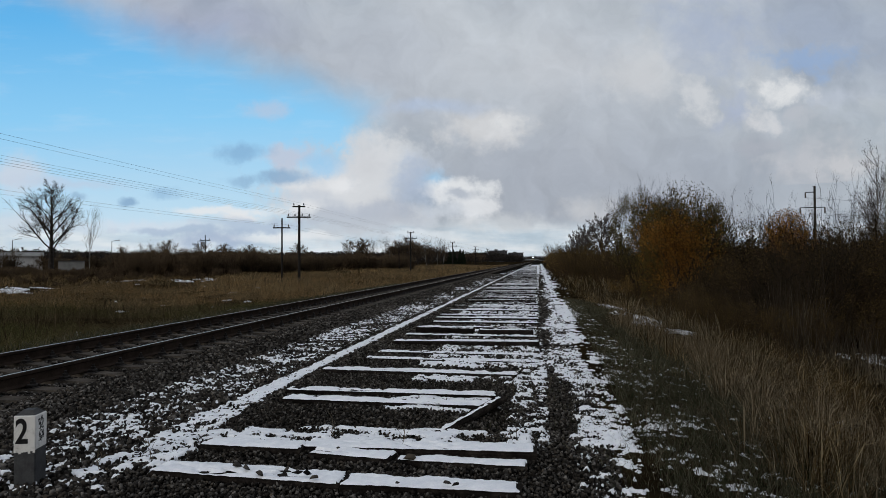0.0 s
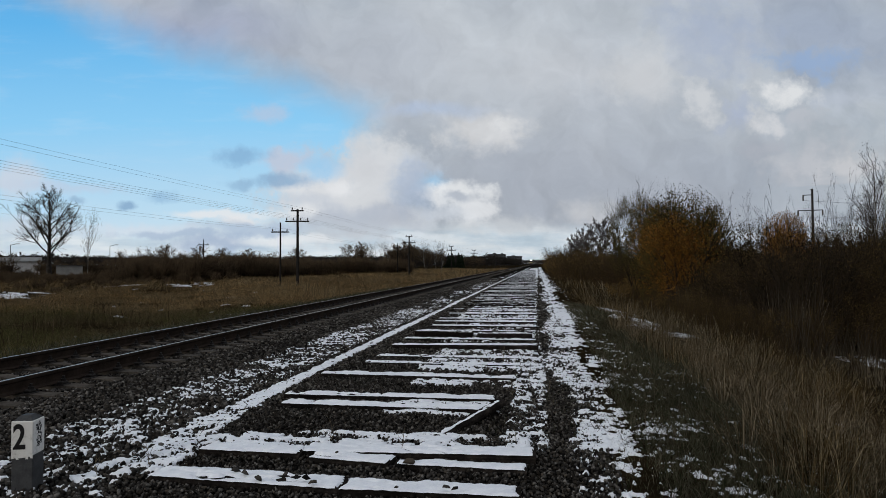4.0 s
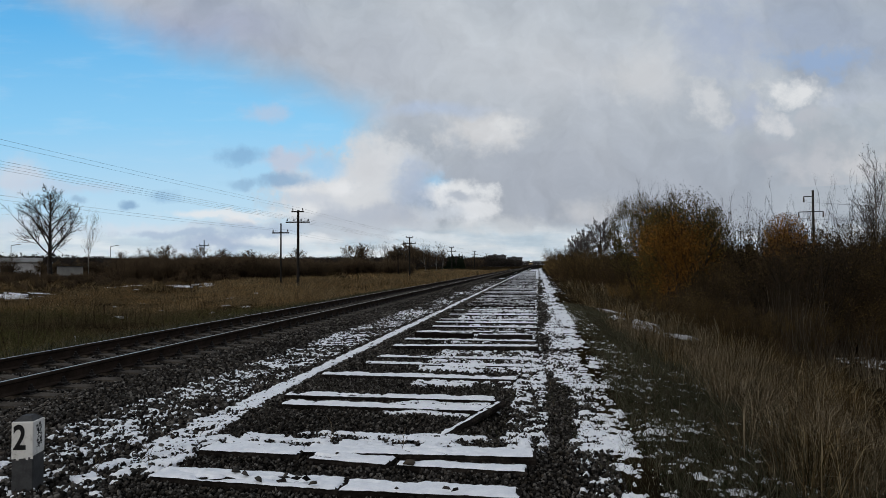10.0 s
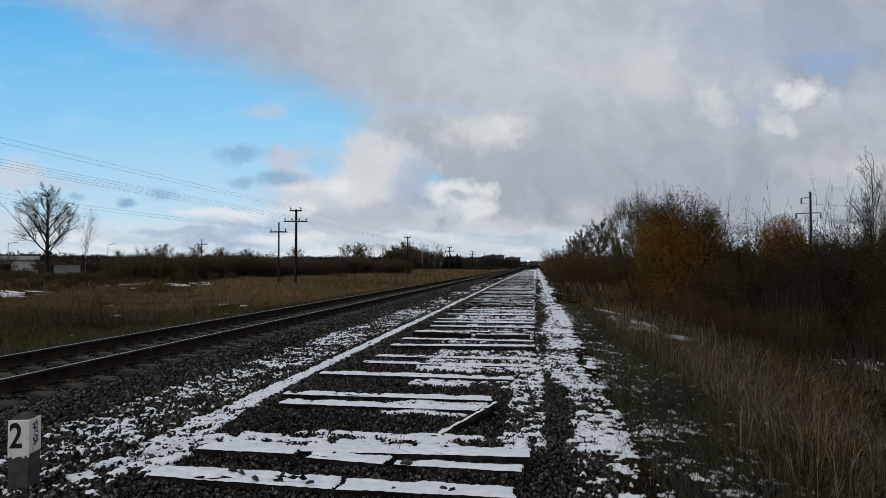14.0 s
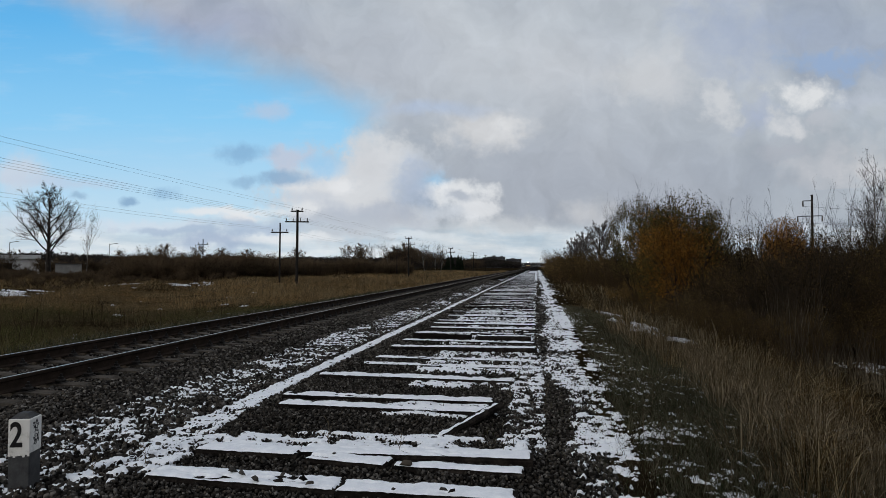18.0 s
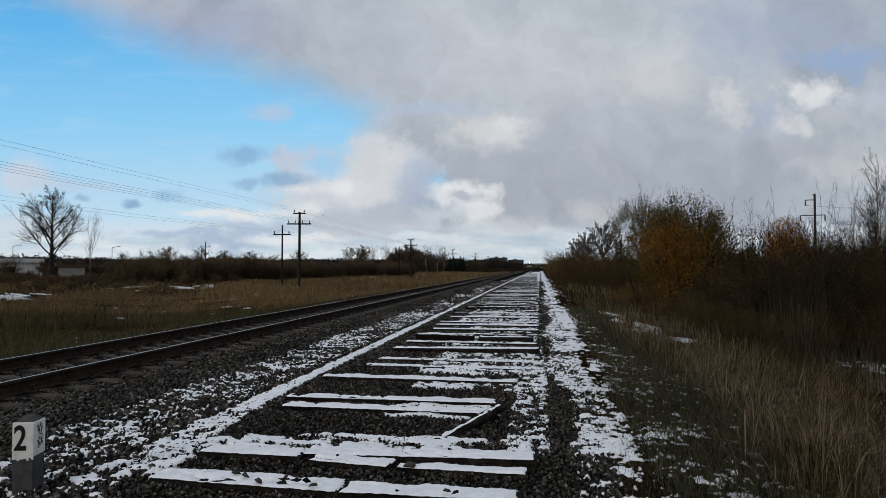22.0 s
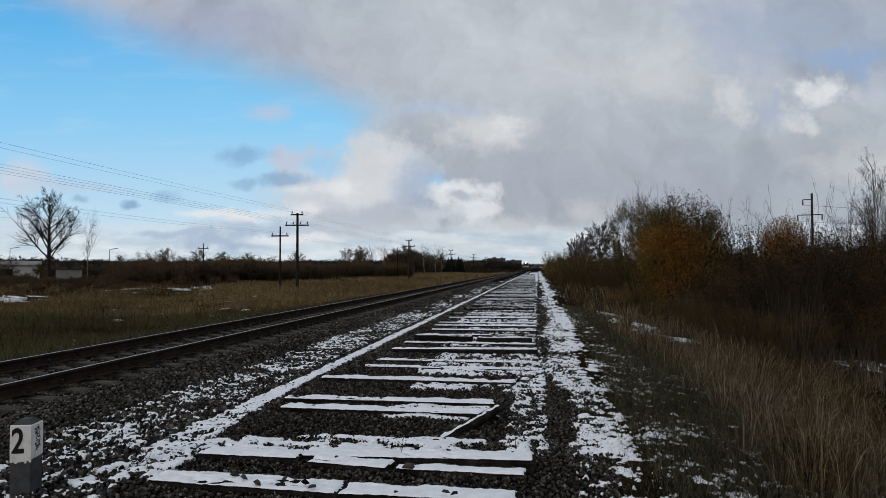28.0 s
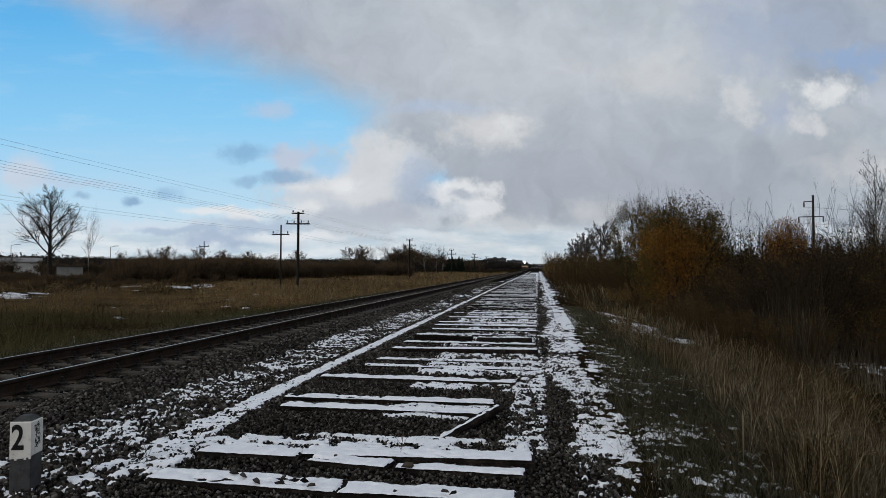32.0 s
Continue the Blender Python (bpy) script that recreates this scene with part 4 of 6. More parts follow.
near_meadow = put("near_field_grass", mesh_np("near_field_grass", *joined([field(-34, -10, 8, 27, 260, 0.40, 0.0055, 21), field(-30, -10, -8, 8, 25, 0.42, 0.014, 25)]), NEARGRASS))
tagged(near_meadow, "olive and brown rough grass along the track", "grass", kind="stuff")
V, F = joined([field(-50, -10, 24, 50, 120, 0.46, 0.009, 22), field(-70, -10, 50, 90, 26, 0.52, 0.025, 23), field(-55, -10, 90, 220, 5, 0.6, 0.08, 24)])
rs = np.random.RandomState(83)
n = 1500
wx, wy = -10.9 - 30 * rs.rand(n) ** 1.3, 9 + 50 * rs.rand(n)
keep_w = (wx > -0.9 * wy - 4) & (cloudy(wx, wy, 0.3, 84) > 0.45)
wx, wy = wx[keep_w], wy[keep_w]
wa = np.stack([wx, wy, land(wx, wy) - 0.05], -1)
wh = 0.45 + 0.5 * rs.rand(len(wx))
wb = wa + np.stack([0.12 * rs.randn(len(wx)), 0.12 * rs.randn(len(wx)), wh], -1)
WEEDSTALK = flecks("weed_stalks", [(0.012, 0.009, 0.006), (0.03, 0.02, 0.012), (0.02, 0.015, 0.009), (0.16, 0.12, 0.075)], 0.85)
field_weeds = put("field_weeds", mesh_np("field_weeds", *twig_arrays(wa, wb, np.full(len(wx), 0.004), np.full(len(wx), 0.007)), WEEDSTALK))
tagged(field_weeds, "dark dry weed stalks standing in the field", "weeds", kind="stuff")
meadow = put("field_grass", mesh_np("field_grass", V, F, FIELDGRASS))
tagged(meadow, "wide field of tall dry brown grass beside the track", "grass", kind="stuff")


# ---- trees and shrubs ----
BARK = surface("bark", [(0.011, 0.009, 0.008), (0.026, 0.022, 0.019), (0.05, 0.043, 0.037)], 4, 30, 0.9, 0.6, 0.02)
BIRCHBARK = surface("birch_bark", [(0.05, 0.045, 0.04), (0.20, 0.19, 0.175), (0.36, 0.345, 0.32)], 5, 22, 0.8, 0.3, 0.01)
# thicket shade is put into these dark tones, and lit twigs into the palest
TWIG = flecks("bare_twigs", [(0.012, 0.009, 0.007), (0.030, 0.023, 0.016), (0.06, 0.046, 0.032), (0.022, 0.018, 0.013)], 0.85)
REDTWIG = flecks("reddish_twigs", [(0.028, 0.019, 0.012), (0.066, 0.044, 0.027), (0.038, 0.026, 0.016), (0.13, 0.092, 0.058)], 0.85)
TAWNY = flecks("tawny_leaves", [(0.22, 0.098, 0.020), (0.35, 0.160, 0.030), (0.15, 0.085, 0.025), (0.09, 0.056, 0.020), (0.47, 0.225, 0.042), (0.07, 0.044, 0.016)], 0.7, 0.35)
OLIVE = flecks("olive_leaves", [(0.07, 0.060, 0.021), (0.13, 0.105, 0.034), (0.05, 0.041, 0.016), (0.19, 0.145, 0.05)], 0.7, 0.35)
GREYTWIG = flecks("grey_twigs", [(0.045, 0.040, 0.040), (0.085, 0.075, 0.074), (0.13, 0.118, 0.115), (0.06, 0.052, 0.050)], 0.85)
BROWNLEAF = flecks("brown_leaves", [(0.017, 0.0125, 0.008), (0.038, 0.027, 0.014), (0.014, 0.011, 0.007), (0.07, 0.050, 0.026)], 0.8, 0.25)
HEDGELEAF = flecks("faded_leaves", [(0.07, 0.052, 0.034), (0.14, 0.100, 0.062), (0.06, 0.048, 0.031), (0.20, 0.138, 0.082)], 0.85, 0.3)
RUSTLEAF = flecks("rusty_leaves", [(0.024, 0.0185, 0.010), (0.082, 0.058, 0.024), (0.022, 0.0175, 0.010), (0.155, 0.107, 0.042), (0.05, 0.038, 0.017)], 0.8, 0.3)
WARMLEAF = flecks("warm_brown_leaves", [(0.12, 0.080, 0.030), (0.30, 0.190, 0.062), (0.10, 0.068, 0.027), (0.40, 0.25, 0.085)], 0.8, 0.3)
NEEDLE = flecks("spruce_needles", [(0.010, 0.016, 0.010), (0.018, 0.026, 0.015), (0.014, 0.020, 0.012)], 0.8)


def turn_away(d, angle, r):
    """Unit vectors d each turned by angle, in a random direction."""
    k = np.cross(d, r.randn(*d.shape))
    k /= np.linalg.norm(k, axis=1)[:, None] + 1e-9
    v = d * np.cos(angle)[:, None] + k * np.sin(angle)[:, None]
    return v / np.linalg.norm(v, axis=1)[:, None]


def grow(start, heading, length, radius, levels, seed, upward=0.12, joints=4):
    """Branches upon branches. levels: rows of (children a branch, length ratio, angle, radius ratio). Gives segments and the tips."""
    r = np.random.RandomState(seed)
    P, D = np.array(start, float), np.array(heading, float)
    D /= np.linalg.norm(D, axis=1)[:, None]
    L, R = np.array(length, float), np.array(radius, float)
    seg, tips = [[], [], [], []], []
    for depth in range(len(levels) + 1):
        p, d = P.copy(), D.copy()
        line, ways = [p.copy()], [d.copy()]
        for j in range(joints):
            d = turn_away(d, 0.16 * np.abs(r.randn(len(d))), r)
            d[:, 2] += upward * (0.5 if depth == 0 else 1)
            d /= np.linalg.norm(d, axis=1)[:, None]
            q = p + d * (L / joints)[:, None]
            seg[0].append(p.copy())
            seg[1].append(q.copy())
            seg[2].append(R * (1 - 0.75 * j / joints))
            seg[3].append(R * (1 - 0.75 * (j + 1) / joints))
            p = q
            line.append(p.copy())
            ways.append(d.copy())
        tips = (p, d, L)
        if depth == len(levels):
            break
        n, ratio, angle, thin = levels[depth]
        line, ways = np.array(line), np.array(ways)
        m = len(P)
        which = np.repeat(np.arange(m), n)
        t = 0.22 + 0.78 * r.rand(m * n)
        k = np.minimum((t * joints).astype(int), joints - 1)
        f = (t * joints - k)[:, None]
        P = line[k, which] * (1 - f) + line[k + 1, which] * f
        D = turn_away(ways[k + 1, which], angle * (0.6 + 0.7 * r.rand(m * n)), r)
        L = L[which] * ratio * (1.25 - 0.6 * t) * (0.7 + 0.6 * r.rand(m * n))
        R = np.maximum(R[which] * thin * (1.15 - 0.6 * t), 0.0028)
    return [np.concatenate(s) for s in seg], tips


def leaf_arrays(P, size, seed, spread_by=0.1):
    """Small tilted diamond leaves about the points P."""
    r = np.random.RandomState(seed)
    P = P + r.randn(*P.shape) * spread_by
    n = len(P)
    u = r.randn(n, 3)
    u /= np.linalg.norm(u, axis=1)[:, None]
    w = np.cross(u, r.randn(n, 3))
    w /= np.linalg.norm(w, axis=1)[:, None]
    s = (size * (0.6 + 0.8 * r.rand(n)))[:, None]
    V = np.stack([P - u * s, P + w * s * 0.55, P + u * s, P - w * s * 0.55], 1).reshape(-1, 3)
    return V, np.arange(4 * n).reshape(-1, 4)


def plant(name, label, category, group, seg, bark, twig, leaf_sets, split, sides=5):
    """A top-level plant: trunk, twigs and, where it has any, leaves as its parts."""
    base = new(name)
    A, B, RA, RB = seg
    thick = RA > split
    if thick.any():
        put("trunk", mesh_np("trunk", *twig_arrays(A[thick], B[thick], RA[thick], RB[thick], sides), bark, True), base)
    put("twig_crown" if thick.any() else "stem_clump", mesh_np("branches", *twig_arrays(A[~thick], B[~thick], RA[~thick], RB[~thick], 3), twig), base)
    for pts, size, material, seed, spread_by in leaf_sets:
        put("foliage", mesh_np("foliage", *leaf_arrays(pts, size, seed, spread_by), material), base)
    return tagged(base, label, category, group)


def between(seg, k, seed, thin):
    """Points along the thin segments, k for each of them on average."""
    r = np.random.RandomState(seed)
    A, B, RA, _ = seg
    i = np.nonzero(RA < thin)[0]
    i = r.choice(i, int(len(i) * k))
    t = r.rand(len(i))[:, None]
    return A[i] * (1 - t) + B[i] * t


def thicket_shrub(seed, height, stems, twig, leaf, leafy, spread_r):
    r = np.random.RandomState(seed)
    a, q = r.rand(stems) * 2 * math.pi, np.sqrt(r.rand(stems)) * spread_r
    start = np.stack([np.cos(a) * q, np.sin(a) * q, np.full(stems, -0.15)], -1)
    head = np.stack([np.cos(a) * 0.28 + 0.1 * r.randn(stems), np.sin(a) * 0.28 + 0.1 * r.randn(stems), np.ones(stems)], -1)
    seg, tips = grow(start, head, height * (0.55 + 0.5 * r.rand(stems)), 0.016 * height / 3 * (0.7 + 0.6 * r.rand(stems)), [(7, 0.36, 0.5, 0.5), (5, 0.5, 0.6, 0.6)], seed, 0.10, 3)
    sets = [(between(seg, leafy, seed, 0.02), 0.028, leaf, seed, 0.07)] if leafy else []
    return seg, sets


def copies(first, places):
    """Further plants like the first, with their own turn and size."""
    for x, y, s, turn in places:
        ob = copy_thing(first, pose(x, y, float(land(x, y)), 0, 0, turn))
        ob.scale = (s, s, s)


THICKET = "thicket beside the track"
kinds = []
# dark twig and leaf colours do the work of the shade inside the shrubs
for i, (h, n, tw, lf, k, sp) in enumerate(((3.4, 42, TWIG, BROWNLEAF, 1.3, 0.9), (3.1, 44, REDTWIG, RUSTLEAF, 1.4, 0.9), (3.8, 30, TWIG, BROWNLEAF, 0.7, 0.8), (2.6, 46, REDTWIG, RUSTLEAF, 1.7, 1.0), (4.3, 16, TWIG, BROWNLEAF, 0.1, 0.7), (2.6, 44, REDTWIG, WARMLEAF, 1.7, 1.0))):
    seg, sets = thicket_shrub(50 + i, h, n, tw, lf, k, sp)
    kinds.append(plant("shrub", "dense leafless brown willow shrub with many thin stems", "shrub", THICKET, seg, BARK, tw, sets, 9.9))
spots = []
rr = random.Random(4)
y = 12.5
while y < 95:
    x = float(np.interp(y, [12, 15, 20, 28, 45, 58, 100], [5.5, 5.3, 5.1, 5.0, 4.9, 3.2, 2.8])) + 0.35 * math.sin(0.5 * y)
    while x < 12 + 0.22 * y:
        if y > 18 or x < 0.40 * y:
            spots.append((x + rr.uniform(-0.5, 0.5), y + rr.uniform(-0.6, 0.6)))
        x += rr.uniform(1.1, 1.6) * (1 + max(0, y - 28) / 40)
    y += 1.4 if y < 28 else 3.0
for k in range(6):
    kinds[k].matrix_basis = pose(7.5 + 1.3 * k, 19 + k, float(land(7.5 + 1.3 * k, 19 + k)))
for i, (x, y) in enumerate(spots):
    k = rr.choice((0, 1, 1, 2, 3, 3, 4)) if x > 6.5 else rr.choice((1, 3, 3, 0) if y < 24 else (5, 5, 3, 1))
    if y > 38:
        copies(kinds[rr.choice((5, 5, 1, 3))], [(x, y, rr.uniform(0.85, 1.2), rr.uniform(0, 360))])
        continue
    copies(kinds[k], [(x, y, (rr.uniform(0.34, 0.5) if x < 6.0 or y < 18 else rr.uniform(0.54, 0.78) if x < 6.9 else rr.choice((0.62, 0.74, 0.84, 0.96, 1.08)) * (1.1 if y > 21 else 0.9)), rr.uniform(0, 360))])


def rounded_bush(seed, height, stems, leaf, size, count, twig, head_lean=0.45):
    r = np.random.RandomState(seed)
    a = r.rand(stems) * 2 * math.pi
    start = np.stack([np.cos(a) * 0.5 * r.rand(stems), np.sin(a) * 0.5 * r.rand(stems), np.full(stems, -0.2)], -1)
    l = head_lean * np.sqrt(r.rand(stems))
    head = np.stack([np.cos(a) * l, np.sin(a) * l, np.ones(stems)], -1)
    seg, tips = grow(start, head, height * (0.75 + 0.3 * r.rand(stems)), 0.035 * (0.7 + 0.6 * r.rand(stems)), [(9, 0.38, 0.55, 0.45), (7, 0.45, 0.6, 0.6)], seed, 0.06, 4)
    return seg, tips, between(seg, count, seed, 0.02)


# the tall bush with tawny leaves low down and olive ones on top
seg, tips, pts = rounded_bush(201, 6.0, 46, TAWNY, 0.05, 5.5, TWIG, 0.52)
rs = np.random.RandomState(3)
ball = rs.randn(52000, 3)
ball *= (rs.rand(52000, 1) ** 0.45) / np.linalg.norm(ball, axis=1)[:, None]
ball = ball * np.array([2.75, 2.75, 2.55]) * (1 + 0.22 * np.sin(5 * ball[:, 0:1]) * np.sin(4 * ball[:, 1:2] + 2 * ball[:, 2:3])) + np.array([-0.1, 0, 2.6])
ball = ball[chance(ball[:, 0] + 0.6 * ball[:, 1], ball[:, 2] - 0.5 * ball[:, 1], 2.2, 44) > 0.42]
pts = np.concatenate([pts, ball])
pts = pts[((pts[:, 0] / 2.9) ** 2 + (pts[:, 1] / 2.9) ** 2 + ((pts[:, 2] - 2.7) / 3.0) ** 2) * (1.25 - 0.5 * chance(pts[:, 0], pts[:, 2], 1.3, 12)) < 1.0]
# the top and the sides are thin, with sky between the leaves
rim = np.maximum((pts[:, 2] - 3.9) / 1.4, (np.abs(pts[:, 0] + 0.3) - 1.3) / 1.5)
pts = pts[rs.rand(len(pts)) > np.clip(rim, 0, 0.72)]
low = (np.abs(pts[:, 0] + 0.75 + 0.22 * (pts[:, 2] - 3)) < 1.35 + 0.6 * rs.randn(len(pts))) & (pts[:, 2] > 0.4) & (pts[:, 2] < 4.4 + 0.5 * rs.randn(len(pts)))
low &= rs.rand(len(pts)) < 0.45 + 0.55 * (chance(pts[:, 0], pts[:, 2], 1.1, 21) > 0.45)
shade = ~low & (pts[:, 0] + 0.9 * rs.randn(len(pts)) > 0.6)
inside = ((seg[1][:, 0] / 2.9) ** 2 + (seg[1][:, 1] / 2.9) ** 2 + ((seg[1][:, 2] - 2.6) / 3.1) ** 2) < 1.0
seg = [s[inside] for s in seg]
tall_bush = plant("tall_bush", "tall rounded bush with tawny orange autumn leaves", "bush", "", seg, BARK, TWIG,
                  [(pts[low], 0.036, TAWNY, 5, 0.10), (pts[~low & ~shade], 0.034, OLIVE, 6, 0.08), (pts[shade], 0.032, OLIVE, 9, 0.08)], 0.03)
tall_bush.matrix_basis = pose(6.4, 29.5, -0.8)
tall_bush.scale = (0.95, 0.95, 1.02)
seg, tips, pts = rounded_bush(207, 5.8, 30, OLIVE, 0.05, 2.4, TWIG, 0.5)
pts = pts[(pts[:, 0] / 2.6) ** 2 + (pts[:, 1] / 2.6) ** 2 + ((pts[:, 2] - 2.9) / 2.9) ** 2 < 1.1]
side_bush = plant("tall_bush", "tall bush with sparse olive leaves behind the thicket", "bush", "", seg, BARK, TWIG, [(np.concatenate([pts, pts]), 0.032, OLIVE, 7, 0.10)], 0.03)
side_bush.matrix_basis = pose(5.7, 36, -0.7, 0, 0, 40)
side_bush.scale = (0.7, 0.7, 1.08)
seg, tips, pts = rounded_bush(211, 3.7, 34, RUSTLEAF, 0.05, 2.0, TWIG, 0.5)
back_bush = plant("thicket_bush", "dark twiggy bush with few brown leaves behind the thicket", "bush", "", seg, BARK, TWIG, [(pts, 0.03, RUSTLEAF, 17, 0.10)], 0.03)
back_bush.matrix_basis = pose(8.9, 30.0, -0.7)
back_bush.scale = (0.85, 0.85, 0.98)
seg, tips, pts = rounded_bush(203, 4.1, 26, TAWNY, 0.05, 4.5, TWIG, 0.36)
knob = rs.randn(9000, 3)
knob *= (rs.rand(9000, 1) ** 0.45) / np.linalg.norm(knob, axis=1)[:, None]
pts = np.concatenate([pts[pts[:, 2] < 3.7], knob * np.array([1.75, 1.75, 1.0]) + np.array([0, 0, 3.7])])
high = pts[:, 2] > 2.2
small_bush = plant("autumn_bush", "bush with ochre leaves rising from the thicket", "bush", "", seg, BARK, TWIG, [(pts[high], 0.036, TAWNY, 8, 0.06)], 0.03)
small_bush.matrix_basis = pose(10.2, 27.9, -0.75)
small_bush.scale = (0.5, 0.5, 0.95)


def tree(seed, height, spread_angle, limbs, bark, twig, name, label, group="", trunk_r=None, leaf=None, leaf_k=0.0, leaf_size=0.05, tall=1.0, upward=0.12, reach=0.52, finest=0.0028, ends=6):
    """A bare tree: one trunk, limbs from its upper part, branches and fine twigs."""
    r0 = trunk_r or height * 0.013
    seg, tips = grow([(0, 0, -0.4)], [(0.02, 0.01, 1)], [height * tall], [r0], [(limbs, reach, spread_angle, 0.5), (8, 0.5, 0.6, 0.5), (ends, 0.5, 0.6, 0.55)], seed, upward, 6)
    seg[2], seg[3] = np.maximum(seg[2], finest), np.maximum(seg[3], finest * 0.6)
    sets = [(between(seg, leaf_k, seed, 0.02), leaf_size, leaf, seed, 0.1)] if leaf else []
    return plant(name, label, "tree", group, seg, bark, twig, sets, 0.022 if height > 6 else 0.015, 7)


# slender young birches and alders over the thicket
slim = [tree(301 + i, h, 0.5, n, BARK, TWIG, "slender_tree", "slender leafless young tree standing in the thicket", "young trees in the thicket", 0.022, BROWNLEAF, 0.9, 0.02) for i, (h, n) in enumerate(((5.6, 6), (6.0, 7), (5.0, 5)))]
SLIM = [(13.5, 26.2, 0.72), (12.7, 26.0, 0.6), (14.0, 26.6, 0.88), (11.7, 26.1, 0.52), (14.8, 28.5, 0.95), (13.1, 27.5, 0.68)]
for k in range(3):
    slim[k].matrix_basis = pose(*SLIM[k][:2], float(land(*SLIM[k][:2])), 0, 0, 70 * k)
    slim[k].scale = (SLIM[k][2],) * 3
edge_birch = tree(323, 7.0, 0.5, 15, BIRCHBARK, GREYTWIG, "birch_tree", "tall young birch with fine pale twigs in the thicket", "birches in the thicket", 0.045, BROWNLEAF, 0.22, 0.020, 0.95, 0.10, 0.25, finest=0.0035, ends=5)
edge_birch.matrix_basis = pose(13.2, 27.0, float(land(13.2, 27.0)))
copies(edge_birch, [(14.6, 29.5, 0.85, 130)])
for i, (x, y, s) in enumerate(SLIM[3:]):
    copies(slim[i % 3], [(x, y, s, 57 * i)])

# thin upright whips rising out of the thicket
def whip(seed, height):
    seg, tips = grow([(0, 0, -0.2), (0.12, 0.05, -0.2)], [(0.03, 0.02, 1), (0.1, -0.05, 1)], [height, height * 0.8], [0.014, 0.012], [(6, 0.24, 0.4, 0.55), (3, 0.5, 0.5, 0.7)], seed, 0.16, 5)
    return plant("sapling", "thin leafless upright sapling rising from the thicket", "sapling", "saplings in the thicket", seg, BARK, TWIG, [(between(seg, 0.25, seed, 0.02), 0.014, BROWNLEAF, seed, 0.05)], 9.9)


whips = [whip(371 + i, h) for i, h in enumerate((4.3, 4.8, 5.2))]
rr = random.Random(21)
for i in range(46):
    x, y = 7.3 + 6.2 * (i + rr.random()) / 46, 24 + rr.uniform(-2, 3)
    if i < 3:
        whips[i].matrix_basis = pose(x, y, float(land(x, y)))
    else:
        copies(whips[i % 3], [(x, y, rr.uniform(0.8, 1.12), rr.uniform(0, 360))])

# pale dry stalks at the thicket's edge
rs = np.random.RandomState(15)
n = 900
sy = 11.5 + 16 * rs.rand(n) ** 1.4
sx = np.interp(sy, [11, 15, 20, 28], [6.2, 6.6, 5.9, 5.0]) + 2.6 * rs.rand(n) - 0.4
sz = land(sx, sy)
sh = 0.7 + 1.1 * rs.rand(n)
lean = 0.16 * rs.randn(n, 2)
in_ditch = sx > 0.40 * sy
sh = np.where(in_ditch, 0.35 * sh, sh)
A = np.stack([sx, sy, sz - 0.05], -1)
B = A + np.stack([lean[:, 0] * sh, lean[:, 1] * sh, sh], -1)
STALK = flecks("dry_stalks", [(0.05, 0.04, 0.026), (0.12, 0.098, 0.066), (0.20, 0.165, 0.115), (0.03, 0.024, 0.016)], 0.8)
stalks = put("dry_stalks", mesh_np("dry_stalks", *twig_arrays(A, B, np.full(n, 0.005), np.full(n, 0.0025)), STALK))
tagged(stalks, "pale dry upright stalks at the edge of the thicket", "stalks", kind="stuff")


# thin dull stems standing before and in the thicket
rs = np.random.RandomState(19)
n = 2600
sy = 13.5 + 19 * rs.rand(n)
sx = np.interp(sy, [13, 16, 20, 28, 33], [5.4, 5.6, 5.4, 4.8, 4.6]) + 5.5 * rs.rand(n) ** 1.4
sh = (0.9 + 1.5 * rs.rand(n)) * np.clip(0.45 + (sx - 5.0) / 3.0, 0.45, 1.1) * np.where(sx > 0.42 * sy, 0.5, 1.0)
lean = 0.2 * rs.randn(n, 2)
A = np.stack([sx, sy, land(sx, sy) - 0.05], -1)
B = A + np.stack([lean[:, 0] * sh, lean[:, 1] * sh, sh], -1)
M = 0.5 * (A + B) + 0.05 * rs.randn(n, 3)
V, F = joined([twig_arrays(A, M, np.full(n, 0.0065), np.full(n, 0.005)), twig_arrays(M, B, np.full(n, 0.005), np.full(n, 0.002))])
STEMS = flecks("thicket_stems", [(0.022, 0.017, 0.012), (0.050, 0.041, 0.029), (0.030, 0.022, 0.015), (0.085, 0.071, 0.052), (0.033, 0.031, 0.020)], 0.85)
stems = put("thicket_stems", mesh_np("thicket_stems", V, F, STEMS))
tagged(stems, "thin dull brown stems standing in the thicket", "stems", kind="stuff")


# small dead weeds standing in the ballast
def weed(seed, h):
    seg, tips = grow([(0, 0, -0.02)], [(0.05, 0, 1)], [h], [0.0028], [(6, 0.35, 0.7, 0.7)], seed, 0.05, 4)
    base = new("dead_weed")
    put("stalk", mesh_np("stalk", *twig_arrays(*seg), STALK), base)
    return tagged(base, "small dry dead weed standing in the ballast", "weed", "dead weeds in the ballast")


weeds = [weed(391 + i, h) for i, h in enumerate((0.24, 0.3, 0.36))]
WEEDS = [(-1.13, 5.02), (-0.55, 9.9), (-0.25, 8.7), (-3.35, 4.35), (-1.75, 5.1), (-0.95, 13.8), (-0.7, 14.2), (-0.5, 13.6), (-1.15, 14.6), (0.1, 7.6), (-0.12, 8.1), (1.0, 6.2), (1.15, 5.6), (1.3, 7.4), (0.95, 8.3), (-3.05, 4.5), (-0.3, 7.1), (1.45, 5.0)]
for i, (x, y) in enumerate(WEEDS):
    if i < 3:
        weeds[i].matrix_basis = pose(x, y, float(land(x, y)) + 0.02)
    else:
        copies(weeds[i % 3], [(x, y, 1.0, 77 * i)])

